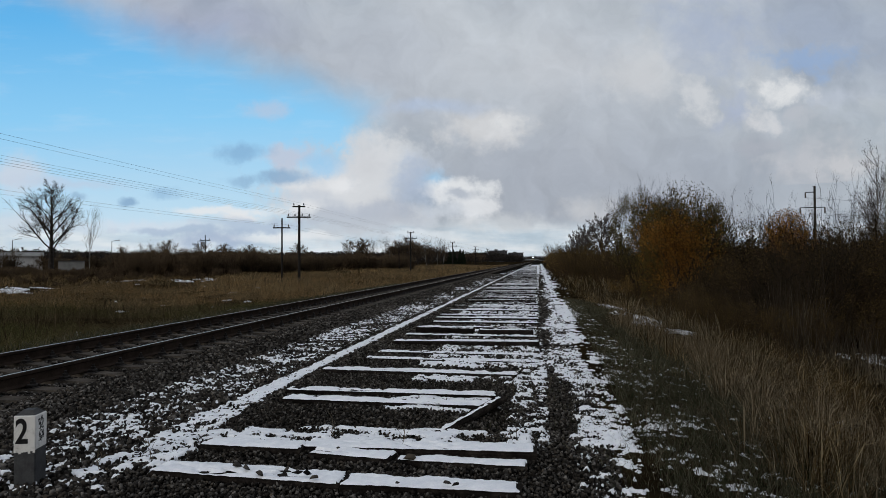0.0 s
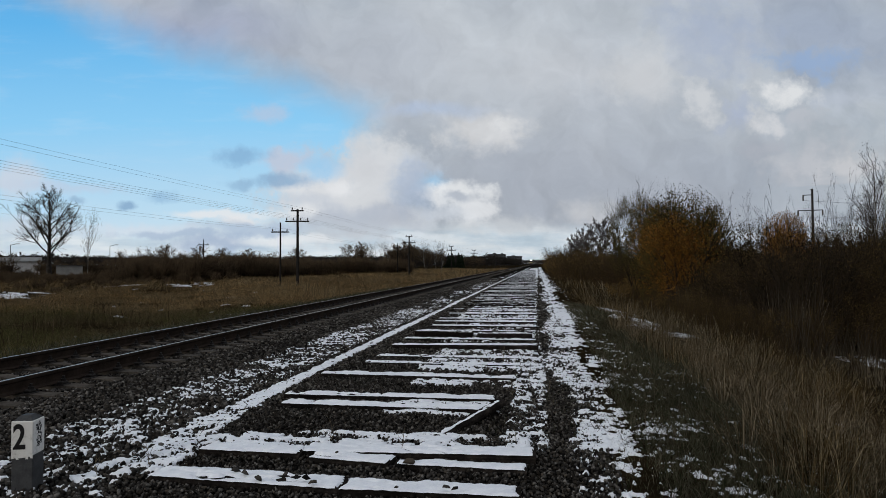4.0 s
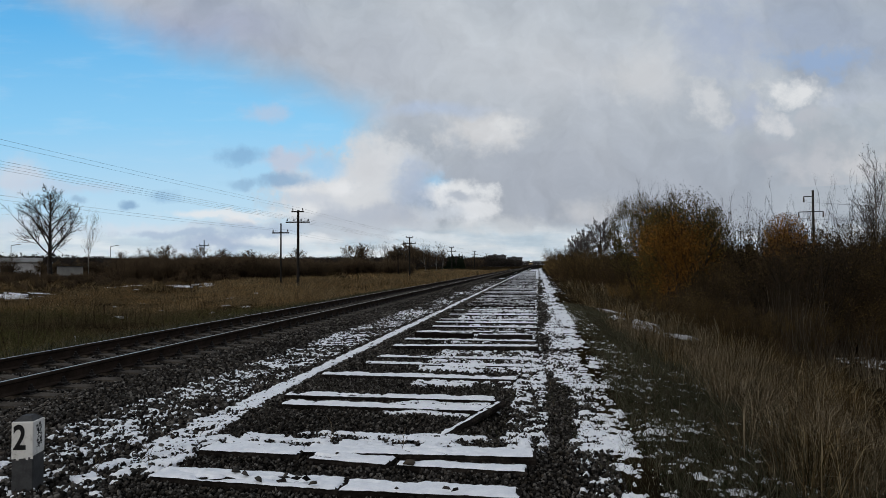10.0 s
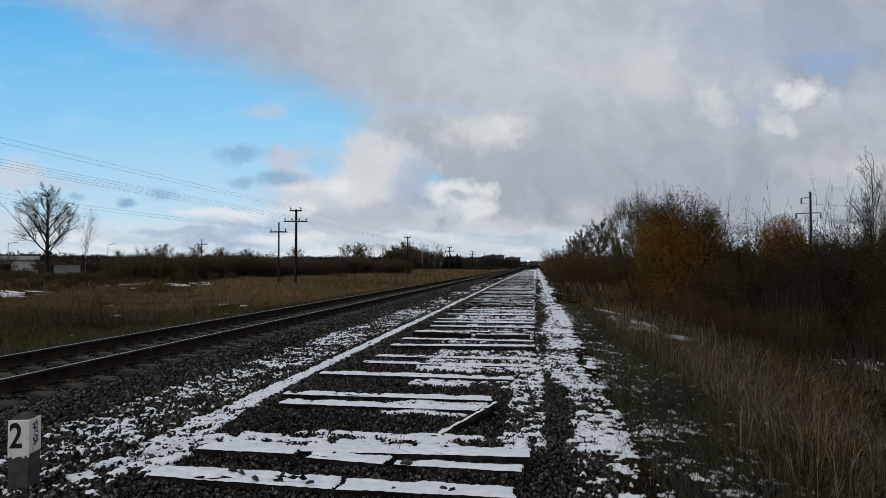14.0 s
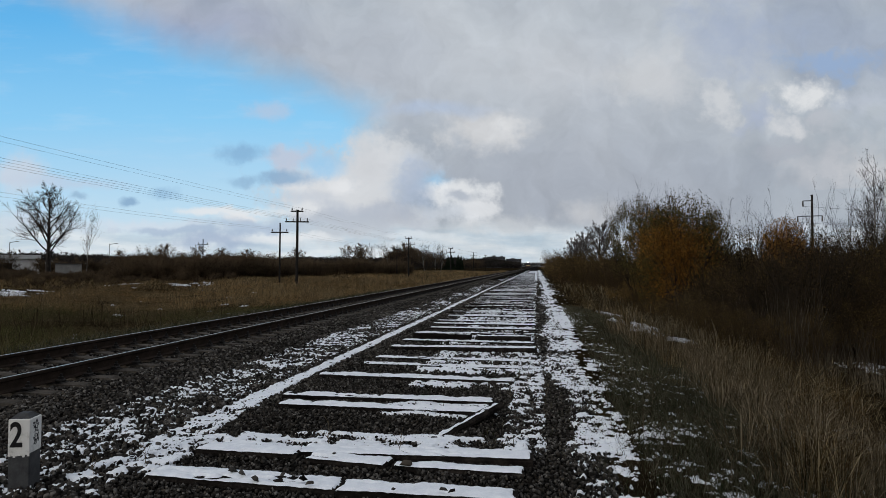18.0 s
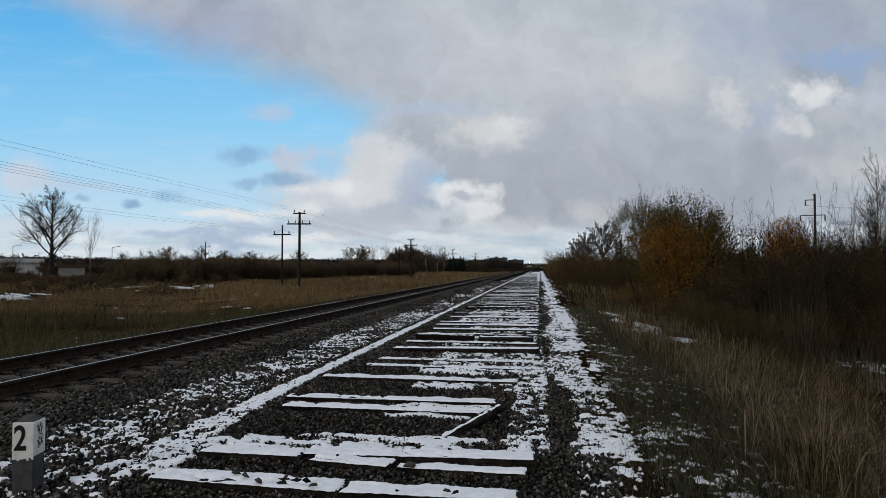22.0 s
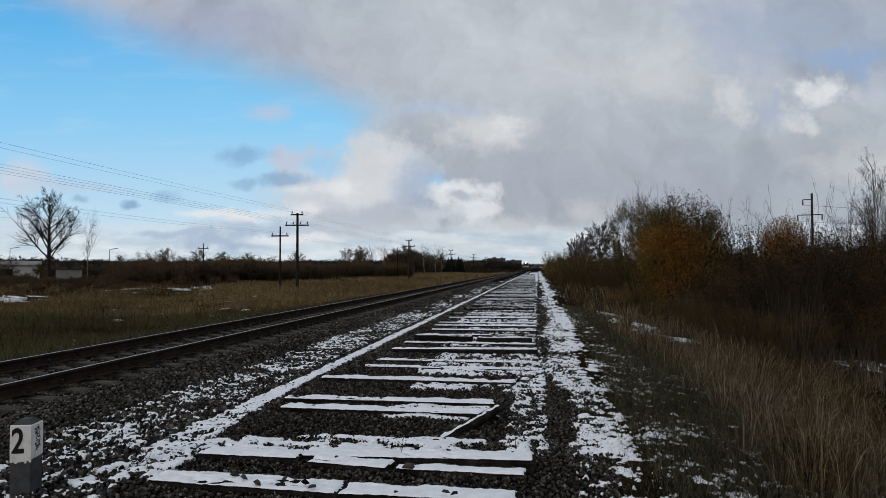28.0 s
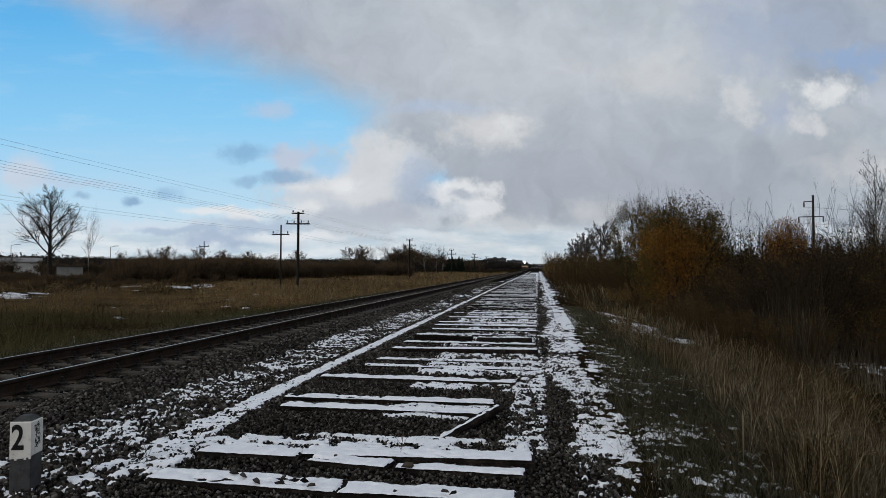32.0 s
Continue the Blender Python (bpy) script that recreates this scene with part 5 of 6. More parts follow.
# the large bare tree on the far side of the field, and a thin birch beside it
def crowned_tree(seed, finest, twig, label, group, boughs=19):
    """A bare tree with a leader, boughs all round it and a rounded crown of fine twigs, 13 m high."""
    k = np.arange(boughs) / (boughs - 1)
    turns = 2.39996 * np.arange(boughs)
    start = np.stack([0 * k, 0 * k, 2.3 + 8.2 * k ** 0.9], -1)
    seg, _ = grow(start, np.stack([np.cos(turns), np.sin(turns), 0.85 + 0.55 * k], -1), 7.6 - 5.0 * k + 0.5 * np.sin(3.1 * boughs * k), 0.13 - 0.085 * k,
                  [(13, 0.34, 0.62, 0.45), (10, 0.48, 0.7, 0.6)], seed, 0.035, 6)
    leader = [(0, 0, -0.5), (0.03, 0, 1.2), (0, 0.02, 3.0), (0.08, 0, 5.5), (-0.04, 0.05, 8.0), (0.06, 0, 10.5), (0.0, 0.0, 12.4)]
    girth = [0.44, 0.36, 0.30, 0.22, 0.14, 0.08, 0.03]
    seg = [np.concatenate([np.array(extra), rest]) for extra, rest in zip((leader[:-1], leader[1:], girth[:-1], girth[1:]), seg)]
    seg[2], seg[3] = np.maximum(seg[2], finest), np.maximum(seg[3], 0.65 * finest)
    return plant("bare_tree", label, "tree", group, seg, BARK, twig, [], max(0.03, 1.3 * finest), 7)


oak = crowned_tree(349, 0.015, TWIG, "large spreading leafless tree at the edge of the field", "")
oak.matrix_basis = pose(-85.4, 97.9, -0.6, 0, 0, -35)
oak.scale = (1.14, 1.14, 1.22)
# smaller rounded trees further down the line
lesser = crowned_tree(353, 0.032, GREYTWIG, "leafless tree with fine twigs beside the line", "trees beside the line")
lesser.matrix_basis = pose(6.9, 71.8, -0.6)
lesser.scale = (0.40, 0.40, 0.56)
for x, y, sx, sz, turn in ((5.2, 72.5, 0.32, 0.47, 130), (4.2, 73.5, 0.30, 0.42, 250)):
    copy_thing(lesser, pose(x, y, -0.6, 0, 0, turn)).scale = (sx, sx, sz)
birch = tree(345, 11.0, 0.6, 11, BIRCHBARK, TWIG, "birch_tree", "thin leafless birch with a white trunk", "", 0.09, BROWNLEAF, 0.1, 0.07)
birch.matrix_basis = pose(-77.3, 97.3, -0.6, 0, 9, 0)
birch.scale = (0.5, 0.5, 0.88)
copies(birch, [(-49.8, 168, 0.56, 40), (-47.6, 172, 0.60, 100), (-45.9, 166, 0.52, 160), (-43.2, 170, 0.62, 220), (-41.6, 171, 0.58, 280), (-30.6, 168, 0.60, 20), (-28.4, 172, 0.64, 75), (-26.7, 170, 0.56, 140)])

# line of dark bushes behind the field
hedge = []
for i, (h, n, tw) in enumerate(((3.6, 26, REDTWIG), (3.2, 28, TWIG), (4.0, 24, REDTWIG))):
    seg, sets = thicket_shrub(80 + i, h, n, tw, BROWNLEAF, 0.0, 1.5)
    seg[2], seg[3] = seg[2] * 2.2, seg[3] * 2.2
    sets = [(between(seg, 4.2, 80 + i, 9), 0.048, HEDGELEAF, 80 + i, 0.16)]
    hedge.append(plant("field_shrub", "dark reddish brown leafless shrub behind the field", "shrub", "shrubs behind the field", seg, BARK, tw, sets, 9.9))
rr = random.Random(9)
row = []
for k in range(230):
    # by bearing: nearer on the far side of the field, further towards the line
    b = rr.uniform(-0.98, -0.215)
    y0 = float(np.interp(b, [-0.95, -0.58, -0.40, -0.21], [66, 70, 98, 124]))
    y = y0 + 60 * rr.random() ** 1.5
    row.append((b * y, y))
for k in range(3):
    hedge[k].matrix_basis = pose(*row[k], -0.6)
for x, y in row[3:]:
    copies(rr.choice(hedge), [(x, y, (rr.uniform(0.66, 0.90) + 0.25 * max(0.0, math.sin(0.22 * x + 0.6)) ** 3) * (0.34 if x / y < -0.72 and y < 115 else 1.0), rr.uniform(0, 360))])
# low scrub in the rough part of the field
for b, y, s in ((-0.93, 47, 0.22), (-0.89, 50, 0.25), (-0.86, 45, 0.17), (-0.83, 54, 0.26), (-0.80, 49, 0.18), (-0.77, 57, 0.27), (-0.74, 52, 0.2), (-0.71, 60, 0.28), (-0.68, 63, 0.26), (-0.64, 62, 0.24), (-0.61, 66, 0.3), (-0.58, 64, 0.24), (-0.55, 68, 0.28), (-0.95, 55, 0.26), (-0.87, 60, 0.3), (-0.76, 66, 0.3), (-0.81, 62, 0.28), (-0.52, 72, 0.28)):
    copies(rr.choice(hedge), [(b * y, y, s, rr.uniform(0, 360))])


# ---- distance ----
def spruce(seed, height):
    r = np.random.RandomState(seed)
    base = new("spruce")
    part("trunk", rod((0, 0, -0.3), (0, 0, height), 0.16, 0.02, 6), BARK, base)
    P = []
    for k in range(26):
        z = height * (0.06 + 0.93 * k / 26)
        reach = (1 - k / 26) ** 0.85 * height * 0.2 + 0.1
        m = int(90 * (1 - k / 28))
        a, q = r.rand(m) * 2 * math.pi, reach * np.sqrt(r.rand(m))
        P.append(np.stack([np.cos(a) * q, np.sin(a) * q, z - 0.35 * q + 0.12 * r.randn(m)], -1))
    P = np.concatenate(P)
    put("crown", mesh_np("crown", *leaf_arrays(P, 0.28, seed, 0.05), NEEDLE), base)
    return tagged(base, "dark green spruce in the far copse", "tree", "trees of the copse")


firs = spruce(401, 9.5)
firs.matrix_basis = pose(-32.5, 235, -0.6)
firs.scale = (0.85, 0.85, 0.68)
copies(firs, [(-28.5, 233, 0.66, 50), (-30.6, 240, 0.72, 90), (-36.0, 236, 0.6, 130), (-34.3, 238, 0.68, 10), (-31.5, 231, 0.55, 70)])
copse = tree(411, 10.0, 0.75, 18, BARK, TWIG, "bare_tree", "leafless tree of a far copse", "trees of the copse", 0.14, HEDGELEAF, 0.5, 0.10, 0.8, 0.04)
copse.matrix_basis = pose(-45, 205, -0.6)
rr = random.Random(12)
for k in range(34):
    b, y = (rr.uniform(-0.24, -0.153), rr.uniform(195, 228)) if k < 26 else (rr.uniform(-0.125, -0.088), rr.uniform(240, 262))
    copies(copse, [(b * y, y, rr.uniform(0.6, 0.95) if k < 26 else rr.uniform(0.4, 0.6), rr.uniform(0, 360))])
for x, y, s in ((-64, 205, 0.9), (-60, 208, 0.85), (-58, 200, 0.7), (-62, 212, 1.0), (-110, 190, 0.85), (-104, 195, 0.8), (-93, 190, 0.75), (-88, 195, 0.6), (-97, 180, 0.6), (-118, 185, 0.9), (-48, 118, 0.55)):
    copies(copse, [(x, y, s, rr.uniform(0, 360))])


# far woods on the horizon: low uneven masses of many small clumps
def far_wood(x0, x1, y0, y1, n, h, seed):
    r = np.random.RandomState(seed)
    t = r.rand(n)
    x, y = x0 + (x1 - x0) * t, y0 + (y1 - y0) * r.rand(n)
    top = h * (0.35 + 0.65 * chance(x, y, 0.02, seed) + 0.25 * chance(x, y, 0.12, seed + 1))
    z = -0.6 + top * np.sqrt(r.rand(n))
    return leaf_arrays(np.stack([x, y, z], -1), 0.8, seed, 0.6)


FARWOOD = flecks("far_wood", [(0.022, 0.020, 0.018), (0.038, 0.032, 0.028), (0.030, 0.030, 0.028)], 0.95)
V, F = joined([far_wood(-420, -60, 420, 520, 26000, 10, 1), far_wood(-620, -300, 300, 460, 18000, 10, 2), far_wood(-160, 100, 1000, 1200, 16000, 9, 3), far_wood(20, 500, 500, 700, 22000, 8, 4), far_wood(-300, -80, 640, 760, 16000, 11, 5), far_wood(-95, -19, 660, 720, 12000, 10, 6)])
woods = put("far_woods", mesh_np("far_woods", V, F, FARWOOD))
tagged(woods, "low dark line of distant woods on the horizon", "woods", kind="stuff")

# the far blocks' walls are coloured darker, grey-blue, as if in shade
WALLSHADED = surface("far_wall", [(0.05, 0.053, 0.06), (0.085, 0.088, 0.095)], 0.3, 3, 0.8, 0.1)
WALLWHITE = surface("white_wall", [(0.42, 0.42, 0.42), (0.6, 0.6, 0.6)], 0.6, 5, 0.8, 0.1)
SHED = surface("shed_wall", [(0.16, 0.16, 0.155), (0.26, 0.26, 0.25)], 1.0, 12, 0.8, 0.2)
ROOFDARK = surface("dark_roof", [(0.03, 0.03, 0.032), (0.06, 0.06, 0.062)], 1.0, 8, 0.8, 0.2)
PANE = surface("dark_pane", [(0.02, 0.022, 0.026), (0.035, 0.038, 0.042)], 2, 10, 0.15, 0.0, spec=0.6)


def apartment_block(x, y, width, depth, height, storeys, bays, turn):
    base = new("apartment_block")
    base.matrix_basis = pose(x, y, -0.6, 0, 0, turn)
    part("wall", box(-width / 2, width / 2, 0, depth, 0, height), WALLSHADED, base)
    part("roof", box(-width / 2 - 0.4, width / 2 + 0.4, -0.4, depth + 0.4, height, height + 0.8, 0.1), ROOFDARK, base)
    for s in range(storeys):
        for b in range(bays):
            wx = -width / 2 + (b + 0.5) * width / bays
            wz = (s + 0.3) * height / storeys
            win = part("window", box(wx - width / bays * 0.28, wx + width / bays * 0.28, -0.06, 0.05, wz, wz + height / storeys * 0.5), PANE, base)
    return tagged(base, "distant grey apartment block with flat roof", "building", "distant apartment blocks")


tall_block = apartment_block(-50, 760, 22, 12, 13.0, 5, 7, 6)
part("stair_head", box(-4.5, -0.5, 3, 8, 13.4, 15.2, 0.1), WALLSHADED, tall_block)
part("stair_head", box(5.5, 8.0, 3, 8, 13.4, 14.8, 0.1), WALLSHADED, tall_block)
low_block = apartment_block(-28.5, 760, 18, 12, 10.4, 4, 6, 6)
part("stair_head", box(-3.0, 1.0, 3, 8, 10.8, 12.2, 0.1), WALLSHADED, low_block)

hall = new("white_hall")
hall.matrix_basis = pose(-111.7, 116, -0.6, 0, 0, 42)
part("wall", box(-6.3, 6.3, -6, 6, 0, 3.1), WALLWHITE, hall)
rf = bmesh.new()
vs = [rf.verts.new(c) for c in ((-6.6, -6.4, 3.1), (6.6, -6.4, 3.1), (6.6, 6.4, 3.1), (-6.6, 6.4, 3.1), (-6.6, 0, 4.0), (6.6, 0, 4.0))]
for f in ((0, 1, 5, 4), (2, 3, 4, 5), (0, 4, 3), (1, 2, 5), (3, 2, 1, 0)):
    rf.faces.new([vs[i] for i in f])
part("roof", rf, SHED, hall, "pale low pitched roof")
part("gate", box(-0.5, 1.6, -6.06, -5.9, 0, 2.2), PANE, hall, "dark gate")
tagged(hall, "low white hall behind the field", "building")
shed = new("grey_shed")
shed.matrix_basis = pose(-74.8, 90.0, -0.25, 0, 0, 40)
part("wall", box(-1.8, 1.8, -1.3, 1.3, 0, 1.75), SHED, shed)
for k in range(11):
    part("board", box(-1.75 + k * 0.325, -1.48 + k * 0.325, -1.33, -1.29, 0.02, 1.73), SHED, shed)
part("roof", box(-1.95, 1.95, -1.45, 1.45, 1.75, 1.85, 0.02), ROOFDARK, shed, "dark flat roof")
tagged(shed, "small grey board shed among shrubs", "shed")


def street_lamp(x, y, h):
    base = new("street_lamp")
    base.matrix_basis = pose(x, y, -0.6, 0, 0, 30)
    part("post", rod((0, 0, 0), (0, 0, h), 0.09, 0.06, 8), DARKIRON, base)
    part("arm", rod((0, 0, h - 0.05), (1.2, 0, h + 0.25), 0.05, 0.045, 6), DARKIRON, base)
    part("lamp_head", box(1.0, 1.8, -0.15, 0.15, h + 0.18, h + 0.34, 0.04), SHED, base)
    return tagged(base, "grey street lamp on a tall post", "street lamp", "street lamps behind the field")


street_lamp(-118, 124, 6.9)
street_lamp(-102.5, 136.4, 6.9)

# smaller pole lines behind the field and a power pole behind the thicket
copy_thing(small, pose(SMALL_POS[0][0], SMALL_POS[0][1], -0.6, 0, 0, 0))
copy_thing(small, pose(SMALL_POS[2][0], SMALL_POS[2][1], -0.6, 0, 0, 3))
copy_thing(small, pose(-58.7, 102.5, -0.2, 0, 0, 30))
copy_thing(small, pose(-107.8, 166, -0.2, 0, 0, 30))
for o in (-0.75, 0.7):
    wire([(px + o, py - 0.15, 5.1) for px, py in SMALL_POS], 0.4)
power = new("power_pole")
power.matrix_basis = pose(20.3, 50, -0.6, 0, 0, -15)
part("shaft", rod((0, 0, -0.5), (0, 0, 7.65), 0.10, 0.075, 10), DARKIRON, power)
for z, w in ((7.2, -0.6), (6.05, -0.95), (6.05, 0.65)):
    part("bracket", rod((0, 0, z), (w, 0, z), 0.035, 0.03, 6), DARKIRON, power)
    part("insulator", rod((w, 0, z - 0.42), (w, 0, z), 0.06, 0.045, 8), GLASSCAP, power)
for z, w in ((6.6, -0.6), (5.4, -0.95), (5.4, 0.65)):
    wire([(20.3 + w, 50, z - 0.42), (75, 66, z + 0.2)], 0.9, 0.009)
tagged(power, "dark power pole with side brackets behind the thicket", "pole")


# ---- sky: far backdrop with broken cloud; a nearer bank of scud drifts across it ----
HEADING = 8.81


def dome(name, radius, az0, az1, el0, el1, material):
    """Part of a sphere about the viewer; its y axis is the line of sight."""
    na, ne = 40, 24
    V = []
    for i in range(ne + 1):
        for j in range(na + 1):
            a, e = radians(az0 + (az1 - az0) * j / na), radians(el0 + (el1 - el0) * i / ne)
            V.append((radius * math.sin(a) * math.cos(e), radius * math.cos(a) * math.cos(e), radius * math.sin(e)))
    F = [(i * (na + 1) + j, i * (na + 1) + j + 1, (i + 1) * (na + 1) + j + 1, (i + 1) * (na + 1) + j) for i in range(ne) for j in range(na)]
    return put(name, mesh_np(name, V, F, material, True))


def sky_plane(n):
    """Coordinates on the sky: hundreds of units across and up, horizon at 0."""
    at = n.add("ShaderNodeTexCoord").outputs["Object"]
    sep = n.add("ShaderNodeSeparateXYZ")
    n.wire(at, sep.inputs[0])
    u = n.math("MULTIPLY", n.math("DIVIDE", sep.outputs[0], sep.outputs[1]), 11.0)
    v = n.math("MULTIPLY", n.math("DIVIDE", sep.outputs[2], sep.outputs[1]), 11.0)
    com = n.add("ShaderNodeCombineXYZ")
    n.wire(u, com.inputs[0])
    n.wire(v, com.inputs[1])
    return com.outputs[0]


def warp(n, q, scale, amount, detail=4):
    w = n.vec("SUBTRACT", n.noise(q, scale, detail, colour=True), (0.5, 0.5, 0.5))
    return n.vec("ADD", q, n.vec("MULTIPLY", w, (amount, amount * 0.7, 0)))


def spot(n, q, x, y, rx, ry, soft=0.6, grain=None):
    """A soft oval on the sky, frayed by a grain."""
    d = n.vec("LENGTH", n.vec("MULTIPLY", n.vec("SUBTRACT", q, (x, y, 0)), (1 / rx, 1 / ry, 0)))
    if grain is not None:
        d = n.math("ADD", d, grain)
    return n.math("SUBTRACT", 1.0, n.ease(d, 1 - soft * 1.3, 1 + soft * 0.9))


def rgb(r, g, b):
    return (*lin(r, g, b), 1)


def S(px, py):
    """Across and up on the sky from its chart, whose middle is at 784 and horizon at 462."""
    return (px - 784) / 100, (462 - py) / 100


def backdrop_material():
    m = bpy.data.materials.new("sky_backdrop")
    m.use_nodes = True
    n = Nodes(m.node_tree)
    q = sky_plane(n)
    sep = n.add("ShaderNodeSeparateXYZ")
    n.wire(q, sep.inputs[0])
    u, v = sep.outputs[0], sep.outputs[1]
    col = n.ramp(n.math("DIVIDE", v, 6.0, clamp=True), [(0.0, lin(214, 226, 234)), (0.16, lin(186, 219, 240)), (0.42, lin(140, 203, 243)), (0.72, lin(100, 180, 235)), (1.0, lin(88, 158, 216))])
    wide = warp(n, q, 0.55, 2.2)
    fine = warp(n, wide, 1.6, 0.55, 6)
    tiny = warp(n, warp(n, q, 0.9, 0.5, 5), 3.0, 0.25, 7)
    # thin streaks
    stretch = n.vec("MULTIPLY", q, (0.5, 2.6, 1))
    col = n.mix(n.math("MULTIPLY", n.ease(n.noise(stretch, 1.3, 6, 0.6), 0.48, 0.75), 0.15), col, rgb(205, 222, 238))
    # main sheet of cloud: above a slanting edge and to the right
    wsep = n.add("ShaderNodeSeparateXYZ")
    n.wire(warp(n, warp(n, q, 0.5, 1.3), 2.2, 0.4, 6), wsep.inputs[0])
    wu, wv = wsep.outputs[0], wsep.outputs[1]
    slant = n.math("ADD", n.math("MULTIPLY", n.math("ADD", wu, 6.6), 0.37), n.math("MULTIPLY", n.math("SUBTRACT", wv, 4.55), 0.93))
    side = n.math("ADD", wu, 1.55)
    reach = n.math("MAXIMUM", slant, side)
    cover = n.ease(reach, -0.45, 0.75)
    tone = n.noise(wide, 0.42, 6, 0.55)
    body = n.ramp(tone, [(0.30, lin(148, 157, 170)), (0.46, lin(167, 175, 184)), (0.60, lin(184, 190, 196)), (0.74, lin(200, 204, 207))])
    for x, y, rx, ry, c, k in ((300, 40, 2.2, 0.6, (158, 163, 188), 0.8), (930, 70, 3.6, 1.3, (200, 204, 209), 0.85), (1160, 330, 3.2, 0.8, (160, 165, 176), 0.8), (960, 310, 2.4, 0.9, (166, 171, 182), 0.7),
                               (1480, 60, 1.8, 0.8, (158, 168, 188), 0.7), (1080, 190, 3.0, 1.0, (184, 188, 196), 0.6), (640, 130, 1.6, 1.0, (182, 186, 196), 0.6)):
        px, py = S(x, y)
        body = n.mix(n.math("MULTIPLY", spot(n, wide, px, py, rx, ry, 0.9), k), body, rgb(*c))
    col = n.mix(n.math("MULTIPLY", cover, 0.96), col, body)
    # clear bands low on the horizon
    low = n.math("MULTIPLY", n.math("SUBTRACT", 1.0, n.ease(wv, 0.46, 0.86)), 0.85)
    col = n.mix(low, col, n.mix(n.ease(n.noise(stretch, 1.5, 6), 0.3, 0.7), rgb(182, 201, 215), rgb(228, 233, 236)))
    grain = n.math("MULTIPLY", n.math("SUBTRACT", n.noise(q, 2.6, 9, 0.62), 0.5), 2.0)
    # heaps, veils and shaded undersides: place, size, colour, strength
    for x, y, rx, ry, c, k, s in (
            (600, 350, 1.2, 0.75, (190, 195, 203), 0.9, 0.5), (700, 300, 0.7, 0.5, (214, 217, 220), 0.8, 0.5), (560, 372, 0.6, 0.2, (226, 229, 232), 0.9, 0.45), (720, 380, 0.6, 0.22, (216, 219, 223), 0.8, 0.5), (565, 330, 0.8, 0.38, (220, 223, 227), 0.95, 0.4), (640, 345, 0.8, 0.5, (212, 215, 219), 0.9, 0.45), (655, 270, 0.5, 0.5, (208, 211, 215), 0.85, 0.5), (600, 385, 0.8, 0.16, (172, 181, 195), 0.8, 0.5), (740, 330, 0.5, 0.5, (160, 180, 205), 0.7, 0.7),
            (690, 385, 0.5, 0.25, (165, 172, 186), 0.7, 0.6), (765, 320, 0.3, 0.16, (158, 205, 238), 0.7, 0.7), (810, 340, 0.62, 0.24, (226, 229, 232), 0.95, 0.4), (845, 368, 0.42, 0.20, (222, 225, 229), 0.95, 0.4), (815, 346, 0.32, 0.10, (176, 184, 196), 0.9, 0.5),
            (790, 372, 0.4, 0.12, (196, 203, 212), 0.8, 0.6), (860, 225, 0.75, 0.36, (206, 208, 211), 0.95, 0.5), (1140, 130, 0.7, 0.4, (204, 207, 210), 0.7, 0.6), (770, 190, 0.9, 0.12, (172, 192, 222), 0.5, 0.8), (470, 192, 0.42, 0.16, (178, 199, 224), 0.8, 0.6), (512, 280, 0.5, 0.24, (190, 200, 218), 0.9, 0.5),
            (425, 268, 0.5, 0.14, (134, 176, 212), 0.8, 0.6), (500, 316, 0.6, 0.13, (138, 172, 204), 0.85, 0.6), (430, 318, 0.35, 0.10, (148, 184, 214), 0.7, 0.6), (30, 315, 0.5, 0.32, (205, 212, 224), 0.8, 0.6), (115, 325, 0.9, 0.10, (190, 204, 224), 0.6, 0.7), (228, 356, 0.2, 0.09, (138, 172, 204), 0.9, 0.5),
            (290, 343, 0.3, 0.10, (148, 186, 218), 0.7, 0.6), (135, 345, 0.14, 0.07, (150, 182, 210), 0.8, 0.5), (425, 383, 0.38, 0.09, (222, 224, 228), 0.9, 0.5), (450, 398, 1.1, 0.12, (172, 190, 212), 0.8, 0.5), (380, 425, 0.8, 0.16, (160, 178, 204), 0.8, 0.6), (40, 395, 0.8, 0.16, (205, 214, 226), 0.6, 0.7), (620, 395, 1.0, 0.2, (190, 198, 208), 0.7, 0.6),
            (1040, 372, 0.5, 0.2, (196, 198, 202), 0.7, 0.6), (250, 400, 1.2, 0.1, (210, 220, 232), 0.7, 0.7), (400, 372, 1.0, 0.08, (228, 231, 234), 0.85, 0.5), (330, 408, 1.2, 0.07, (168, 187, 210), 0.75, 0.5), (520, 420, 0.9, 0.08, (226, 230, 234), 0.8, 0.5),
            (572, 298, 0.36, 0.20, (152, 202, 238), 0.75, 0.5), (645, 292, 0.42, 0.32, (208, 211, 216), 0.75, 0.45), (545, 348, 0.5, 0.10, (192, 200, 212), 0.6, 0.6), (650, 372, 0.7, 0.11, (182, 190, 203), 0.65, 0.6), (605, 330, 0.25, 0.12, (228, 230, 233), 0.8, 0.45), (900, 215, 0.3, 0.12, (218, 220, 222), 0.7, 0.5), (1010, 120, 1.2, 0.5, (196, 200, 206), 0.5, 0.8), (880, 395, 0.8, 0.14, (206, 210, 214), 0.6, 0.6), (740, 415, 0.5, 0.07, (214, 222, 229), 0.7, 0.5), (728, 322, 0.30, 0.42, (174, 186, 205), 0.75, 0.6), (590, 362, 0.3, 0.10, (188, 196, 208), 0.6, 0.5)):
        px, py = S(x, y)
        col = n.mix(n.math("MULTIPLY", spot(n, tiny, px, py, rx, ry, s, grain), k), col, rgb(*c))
    # bright frayed texture in the cloud
    fray = n.math("MULTIPLY", n.math("SUBTRACT", n.noise(fine, 1.4, 8, 0.6), 0.5), cover)
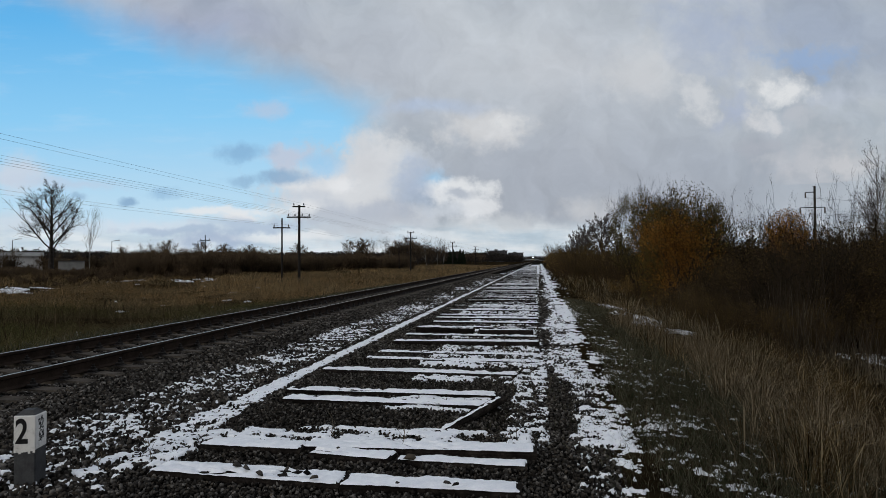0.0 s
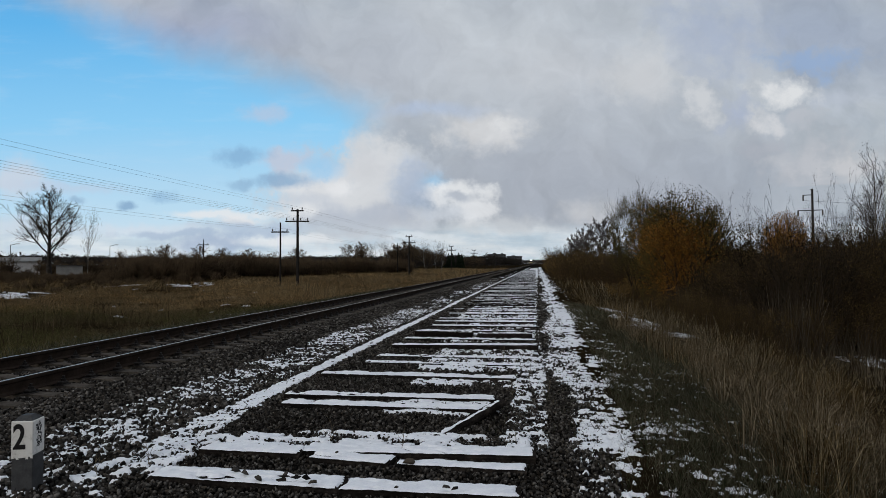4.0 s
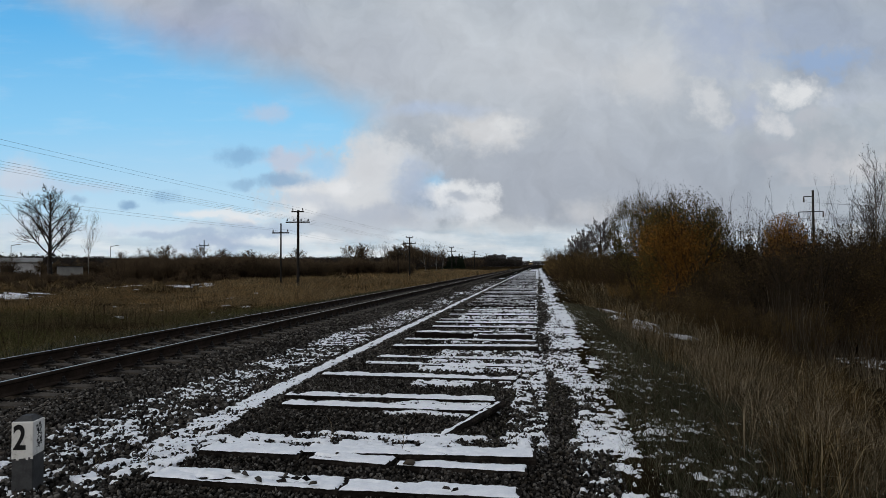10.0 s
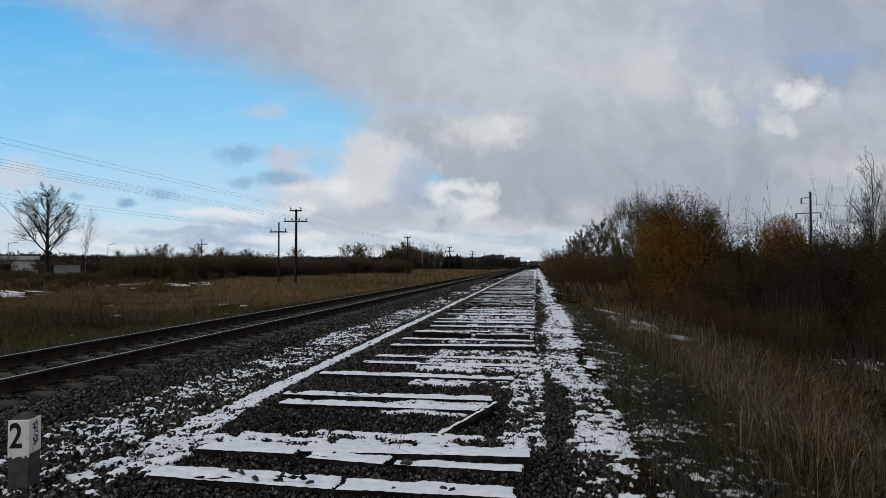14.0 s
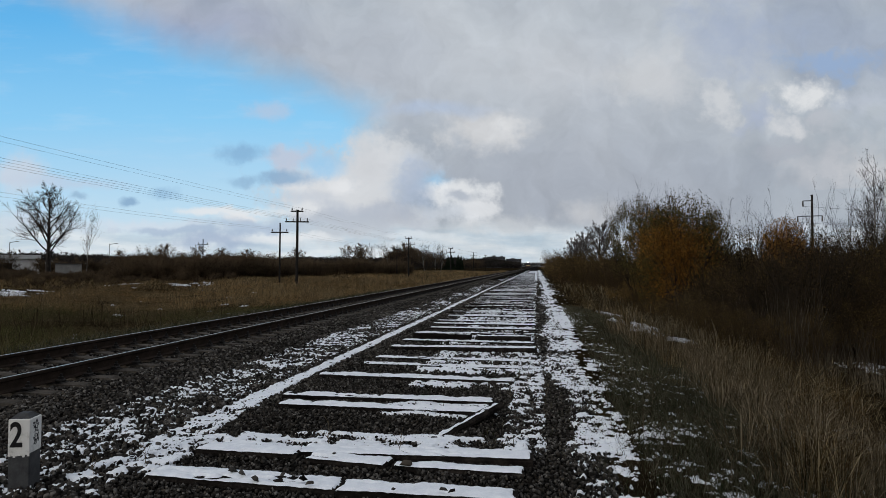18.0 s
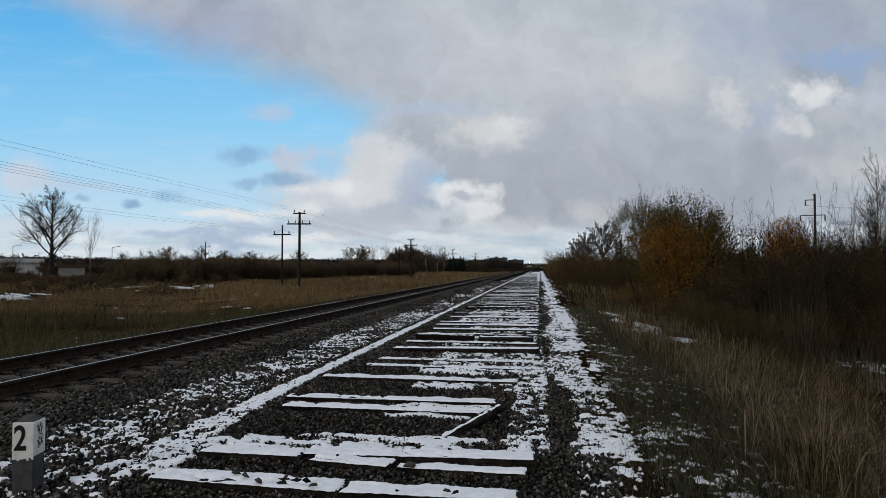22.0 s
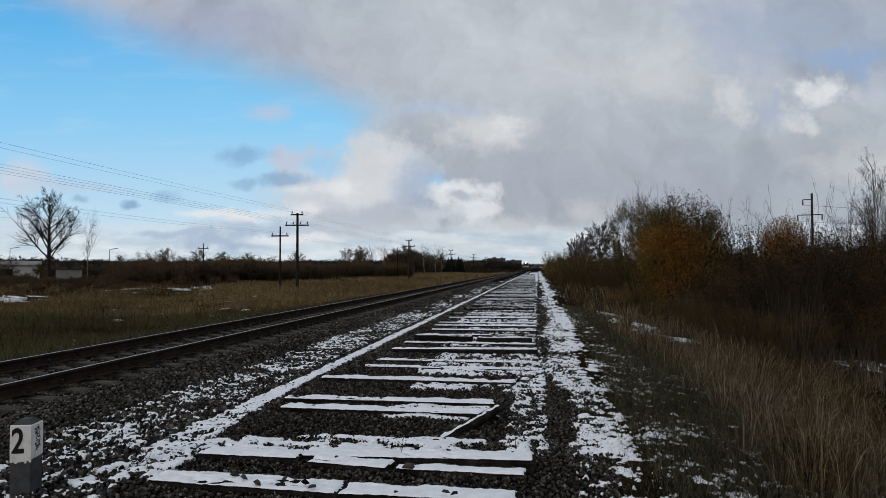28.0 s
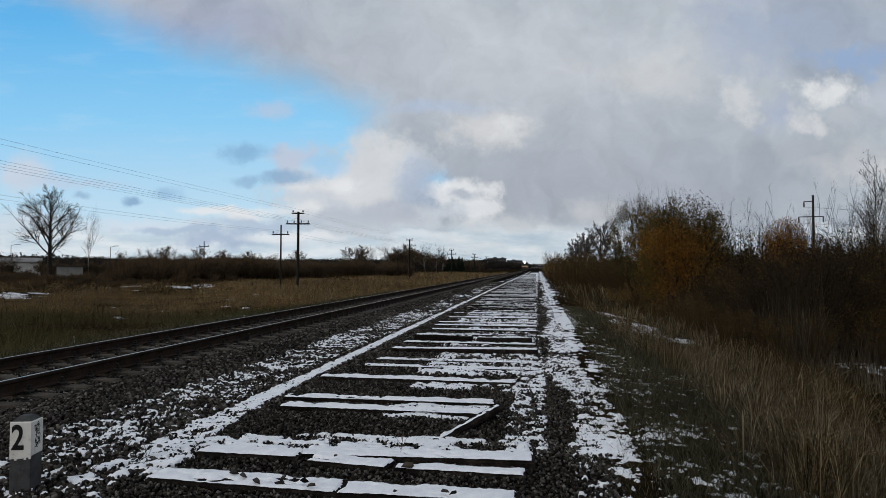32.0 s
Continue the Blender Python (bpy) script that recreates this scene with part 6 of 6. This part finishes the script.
    col = n.vec("SCALE", col, n.math("MULTIPLY_ADD", fray, 0.42, 1.0))
    e = n.add("ShaderNodeEmission")
    n.wire(col, e.inputs[0])
    e.inputs[1].default_value = 1.0
    out = n.add("ShaderNodeOutputMaterial")
    n.wire(e.outputs[0], out.inputs[0])
    return m


def scud_material():
    m = bpy.data.materials.new("drifting_cloud")
    m.use_nodes = True
    n = Nodes(m.node_tree)
    q = sky_plane(n)
    tiny = warp(n, warp(n, q, 0.9, 1.3, 5), 3.2, 0.5, 7)
    grain = n.math("MULTIPLY", n.math("SUBTRACT", n.noise(q, 2.3, 9, 0.62), 0.5), 2.8)
    col, alpha = rgb(190, 192, 198), None
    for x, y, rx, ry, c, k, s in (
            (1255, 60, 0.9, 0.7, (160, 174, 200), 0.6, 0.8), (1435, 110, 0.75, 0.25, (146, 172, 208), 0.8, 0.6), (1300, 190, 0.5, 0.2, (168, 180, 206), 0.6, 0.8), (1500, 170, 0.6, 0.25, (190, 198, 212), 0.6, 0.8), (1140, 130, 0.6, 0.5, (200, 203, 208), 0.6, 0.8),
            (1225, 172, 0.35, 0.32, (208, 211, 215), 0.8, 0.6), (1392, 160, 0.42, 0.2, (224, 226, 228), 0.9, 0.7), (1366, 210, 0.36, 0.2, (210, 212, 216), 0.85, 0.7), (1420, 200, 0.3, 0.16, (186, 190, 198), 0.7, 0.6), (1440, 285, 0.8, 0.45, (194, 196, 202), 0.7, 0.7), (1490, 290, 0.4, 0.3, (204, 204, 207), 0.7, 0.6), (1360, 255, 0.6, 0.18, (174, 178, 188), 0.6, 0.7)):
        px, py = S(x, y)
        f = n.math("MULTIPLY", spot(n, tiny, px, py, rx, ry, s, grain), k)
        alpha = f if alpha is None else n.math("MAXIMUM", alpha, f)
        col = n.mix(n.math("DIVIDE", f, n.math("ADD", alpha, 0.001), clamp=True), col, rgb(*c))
    e, t, mx = n.add("ShaderNodeEmission"), n.add("ShaderNodeBsdfTransparent"), n.add("ShaderNodeMixShader")
    n.wire(col, e.inputs[0])
    n.wire(alpha, mx.inputs[0])
    n.wire(t.outputs[0], mx.inputs[1])
    n.wire(e.outputs[0], mx.inputs[2])
    out = n.add("ShaderNodeOutputMaterial")
    n.wire(mx.outputs[0], out.inputs[0])
    return m


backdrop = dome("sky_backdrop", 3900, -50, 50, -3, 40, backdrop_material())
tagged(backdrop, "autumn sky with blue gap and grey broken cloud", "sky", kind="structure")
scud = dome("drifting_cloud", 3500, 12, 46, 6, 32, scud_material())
tagged(scud, "bright torn low cloud drifting over grey sky", "cloud")


# ---- train: diesel locomotive with coaches, coming slowly nearer ----
LOCO_DARK = surface("loco_dark_paint", [(0.016, 0.016, 0.02), (0.035, 0.034, 0.04)], 2, 12, 0.5, 0.1)
LOCO_CREAM = surface("loco_cream_paint", [(0.36, 0.27, 0.13), (0.50, 0.38, 0.19)], 2, 14, 0.5, 0.1)
LOCO_RED = surface("loco_red_paint", [(0.045, 0.020, 0.014), (0.085, 0.034, 0.022)], 2, 14, 0.5, 0.1)
COACH_PAINT = surface("wagon_paint", [(0.025, 0.024, 0.026), (0.055, 0.05, 0.05)], 1, 9, 0.6, 0.1)
LAMPGLOW = glowing("headlamp_glow", (1.0, 0.97, 0.9), 30.0)


def bogie(parent, y):
    bm = box(-1.2, 1.2, y - 1.9, y + 1.9, 0.45, 0.85, 0.05)
    b = part("bogie", bm, LOCO_DARK, parent)
    for dy in (-1.3, 1.3):
        for x in (-0.795, 0.795):
            part("wheel", rod((x - 0.065, y + dy, 0.51), (x + 0.065, y + dy, 0.51), 0.51, sides=18), DARKIRON, b)


def locomotive():
    base = new("locomotive")
    bm = bmesh.new()
    prof = [(-1.5, 1.0), (-1.55, 1.6), (-1.55, 3.5), (-1.3, 4.25), (-0.7, 4.65), (0.7, 4.65), (1.3, 4.25), (1.55, 3.5), (1.55, 1.6), (1.5, 1.0)]
    ra, rb = [bm.verts.new((x, 0.35 if z > 2.6 else 0.0, z)) for x, z in prof], [bm.verts.new((x, 18, z)) for x, z in prof]
    for i in range(len(prof)):
        j = (i + 1) % len(prof)
        bm.faces.new((ra[i], ra[j], rb[j], rb[i]))
    bm.faces.new(ra)
    bm.faces.new(list(reversed(rb)))
    bmesh.ops.recalc_face_normals(bm, faces=bm.faces)
    part("body", bm, LOCO_DARK, base)
    part("front_band", box(-1.5, 1.5, -0.06, 0.02, 1.75, 2.4, 0.02), LOCO_CREAM, base, "cream yellow band")
    part("lower_band", box(-1.5, 1.5, -0.05, 0.02, 1.05, 1.35, 0.02), LOCO_RED, base, "dull red band")
    for x in (-0.72, 0.72):
        part("windscreen", box(x - 0.62, x + 0.62, 0.22, 0.36, 2.75, 3.5, 0.03), PANE, base)
        part("marker_lamp", rod((x * 1.5, -0.12, 1.55), (x * 1.5, 0.0, 1.55), 0.13, sides=12), LOCO_CREAM, base)
        part("side_band", box(1.552 * (1 if x > 0 else -1) - 0.01, 1.552 * (1 if x > 0 else -1) + 0.01, 0.4, 17.8, 1.9, 2.4), LOCO_CREAM, base)
    hl = part("headlamp", rod((0, 0.12, 4.2), (0, 0.4, 4.2), 0.40, sides=16), LOCO_DARK, base)
    part("lens", rod((0, 0.06, 4.2), (0, 0.13, 4.2), 0.33, sides=16), LAMPGLOW, hl, "bright white headlamp")
    part("buffer_beam", box(-1.5, 1.5, -0.35, 0.1, 0.75, 1.15, 0.03), LOCO_RED, base)
    for x in (-0.88, 0.88):
        part("buffer", rod((x, -0.75, 1.05), (x, -0.3, 1.05), 0.2, 0.12, 12), DARKIRON, base)
    part("snow_plough", box(-1.4, 1.4, -0.3, 0.0, 0.15, 0.7, 0.04), LOCO_DARK, base)
    for y in (4, 14):
        bogie(base, y)
    return tagged(base, "diesel locomotive with lit headlamp and cream front band", "locomotive")


def coach(y0):
    base = new("rail_wagon")
    part("body", box(-1.5, 1.5, 0.3, 13.7, 1.1, 3.7, 0.12), COACH_PAINT, base)
    part("roof", box(-1.4, 1.4, 0.35, 13.65, 3.7, 3.95, 0.1), SHED, base, "pale grey roof")
    part("underframe", box(-1.4, 1.4, 0.0, 14.0, 0.85, 1.1, 0.02), LOCO_DARK, base)
    for k in range(6):
        for x in (-1.52, 1.52):
            part("side_rib", box(x - 0.04, x + 0.04, 1.5 + k * 2.2, 1.62 + k * 2.2, 1.15, 3.65), COACH_PAINT, base)
    for y in (2.6, 11.4):
        bogie(base, y)
    return tagged(base, "dark freight wagon coupled behind the locomotive", "wagon", "wagons of the train")


TRAIN = [(locomotive(), 0.0)]
van = coach(0)
TRAIN.append((van, 18.6))
for k in range(1, 9):
    TRAIN.append((copy_thing(van, pose(0, 0, 0)), 18.6 + 14.6 * k))

# distance of the locomotive's front along the line
TRAIN_RUN = [(0, 668), (8, 584), (16, 500), (24, 416), (32, 332)]


def motions():
    for ob, back in TRAIN:
        walk(ob, [(t, pose(mid_x, d + back, RAIL_TOP)) for t, d in TRAIN_RUN])
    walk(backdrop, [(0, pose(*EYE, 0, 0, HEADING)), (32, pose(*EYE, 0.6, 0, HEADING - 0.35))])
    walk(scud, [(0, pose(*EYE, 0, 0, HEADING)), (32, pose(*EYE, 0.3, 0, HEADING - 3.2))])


motions()
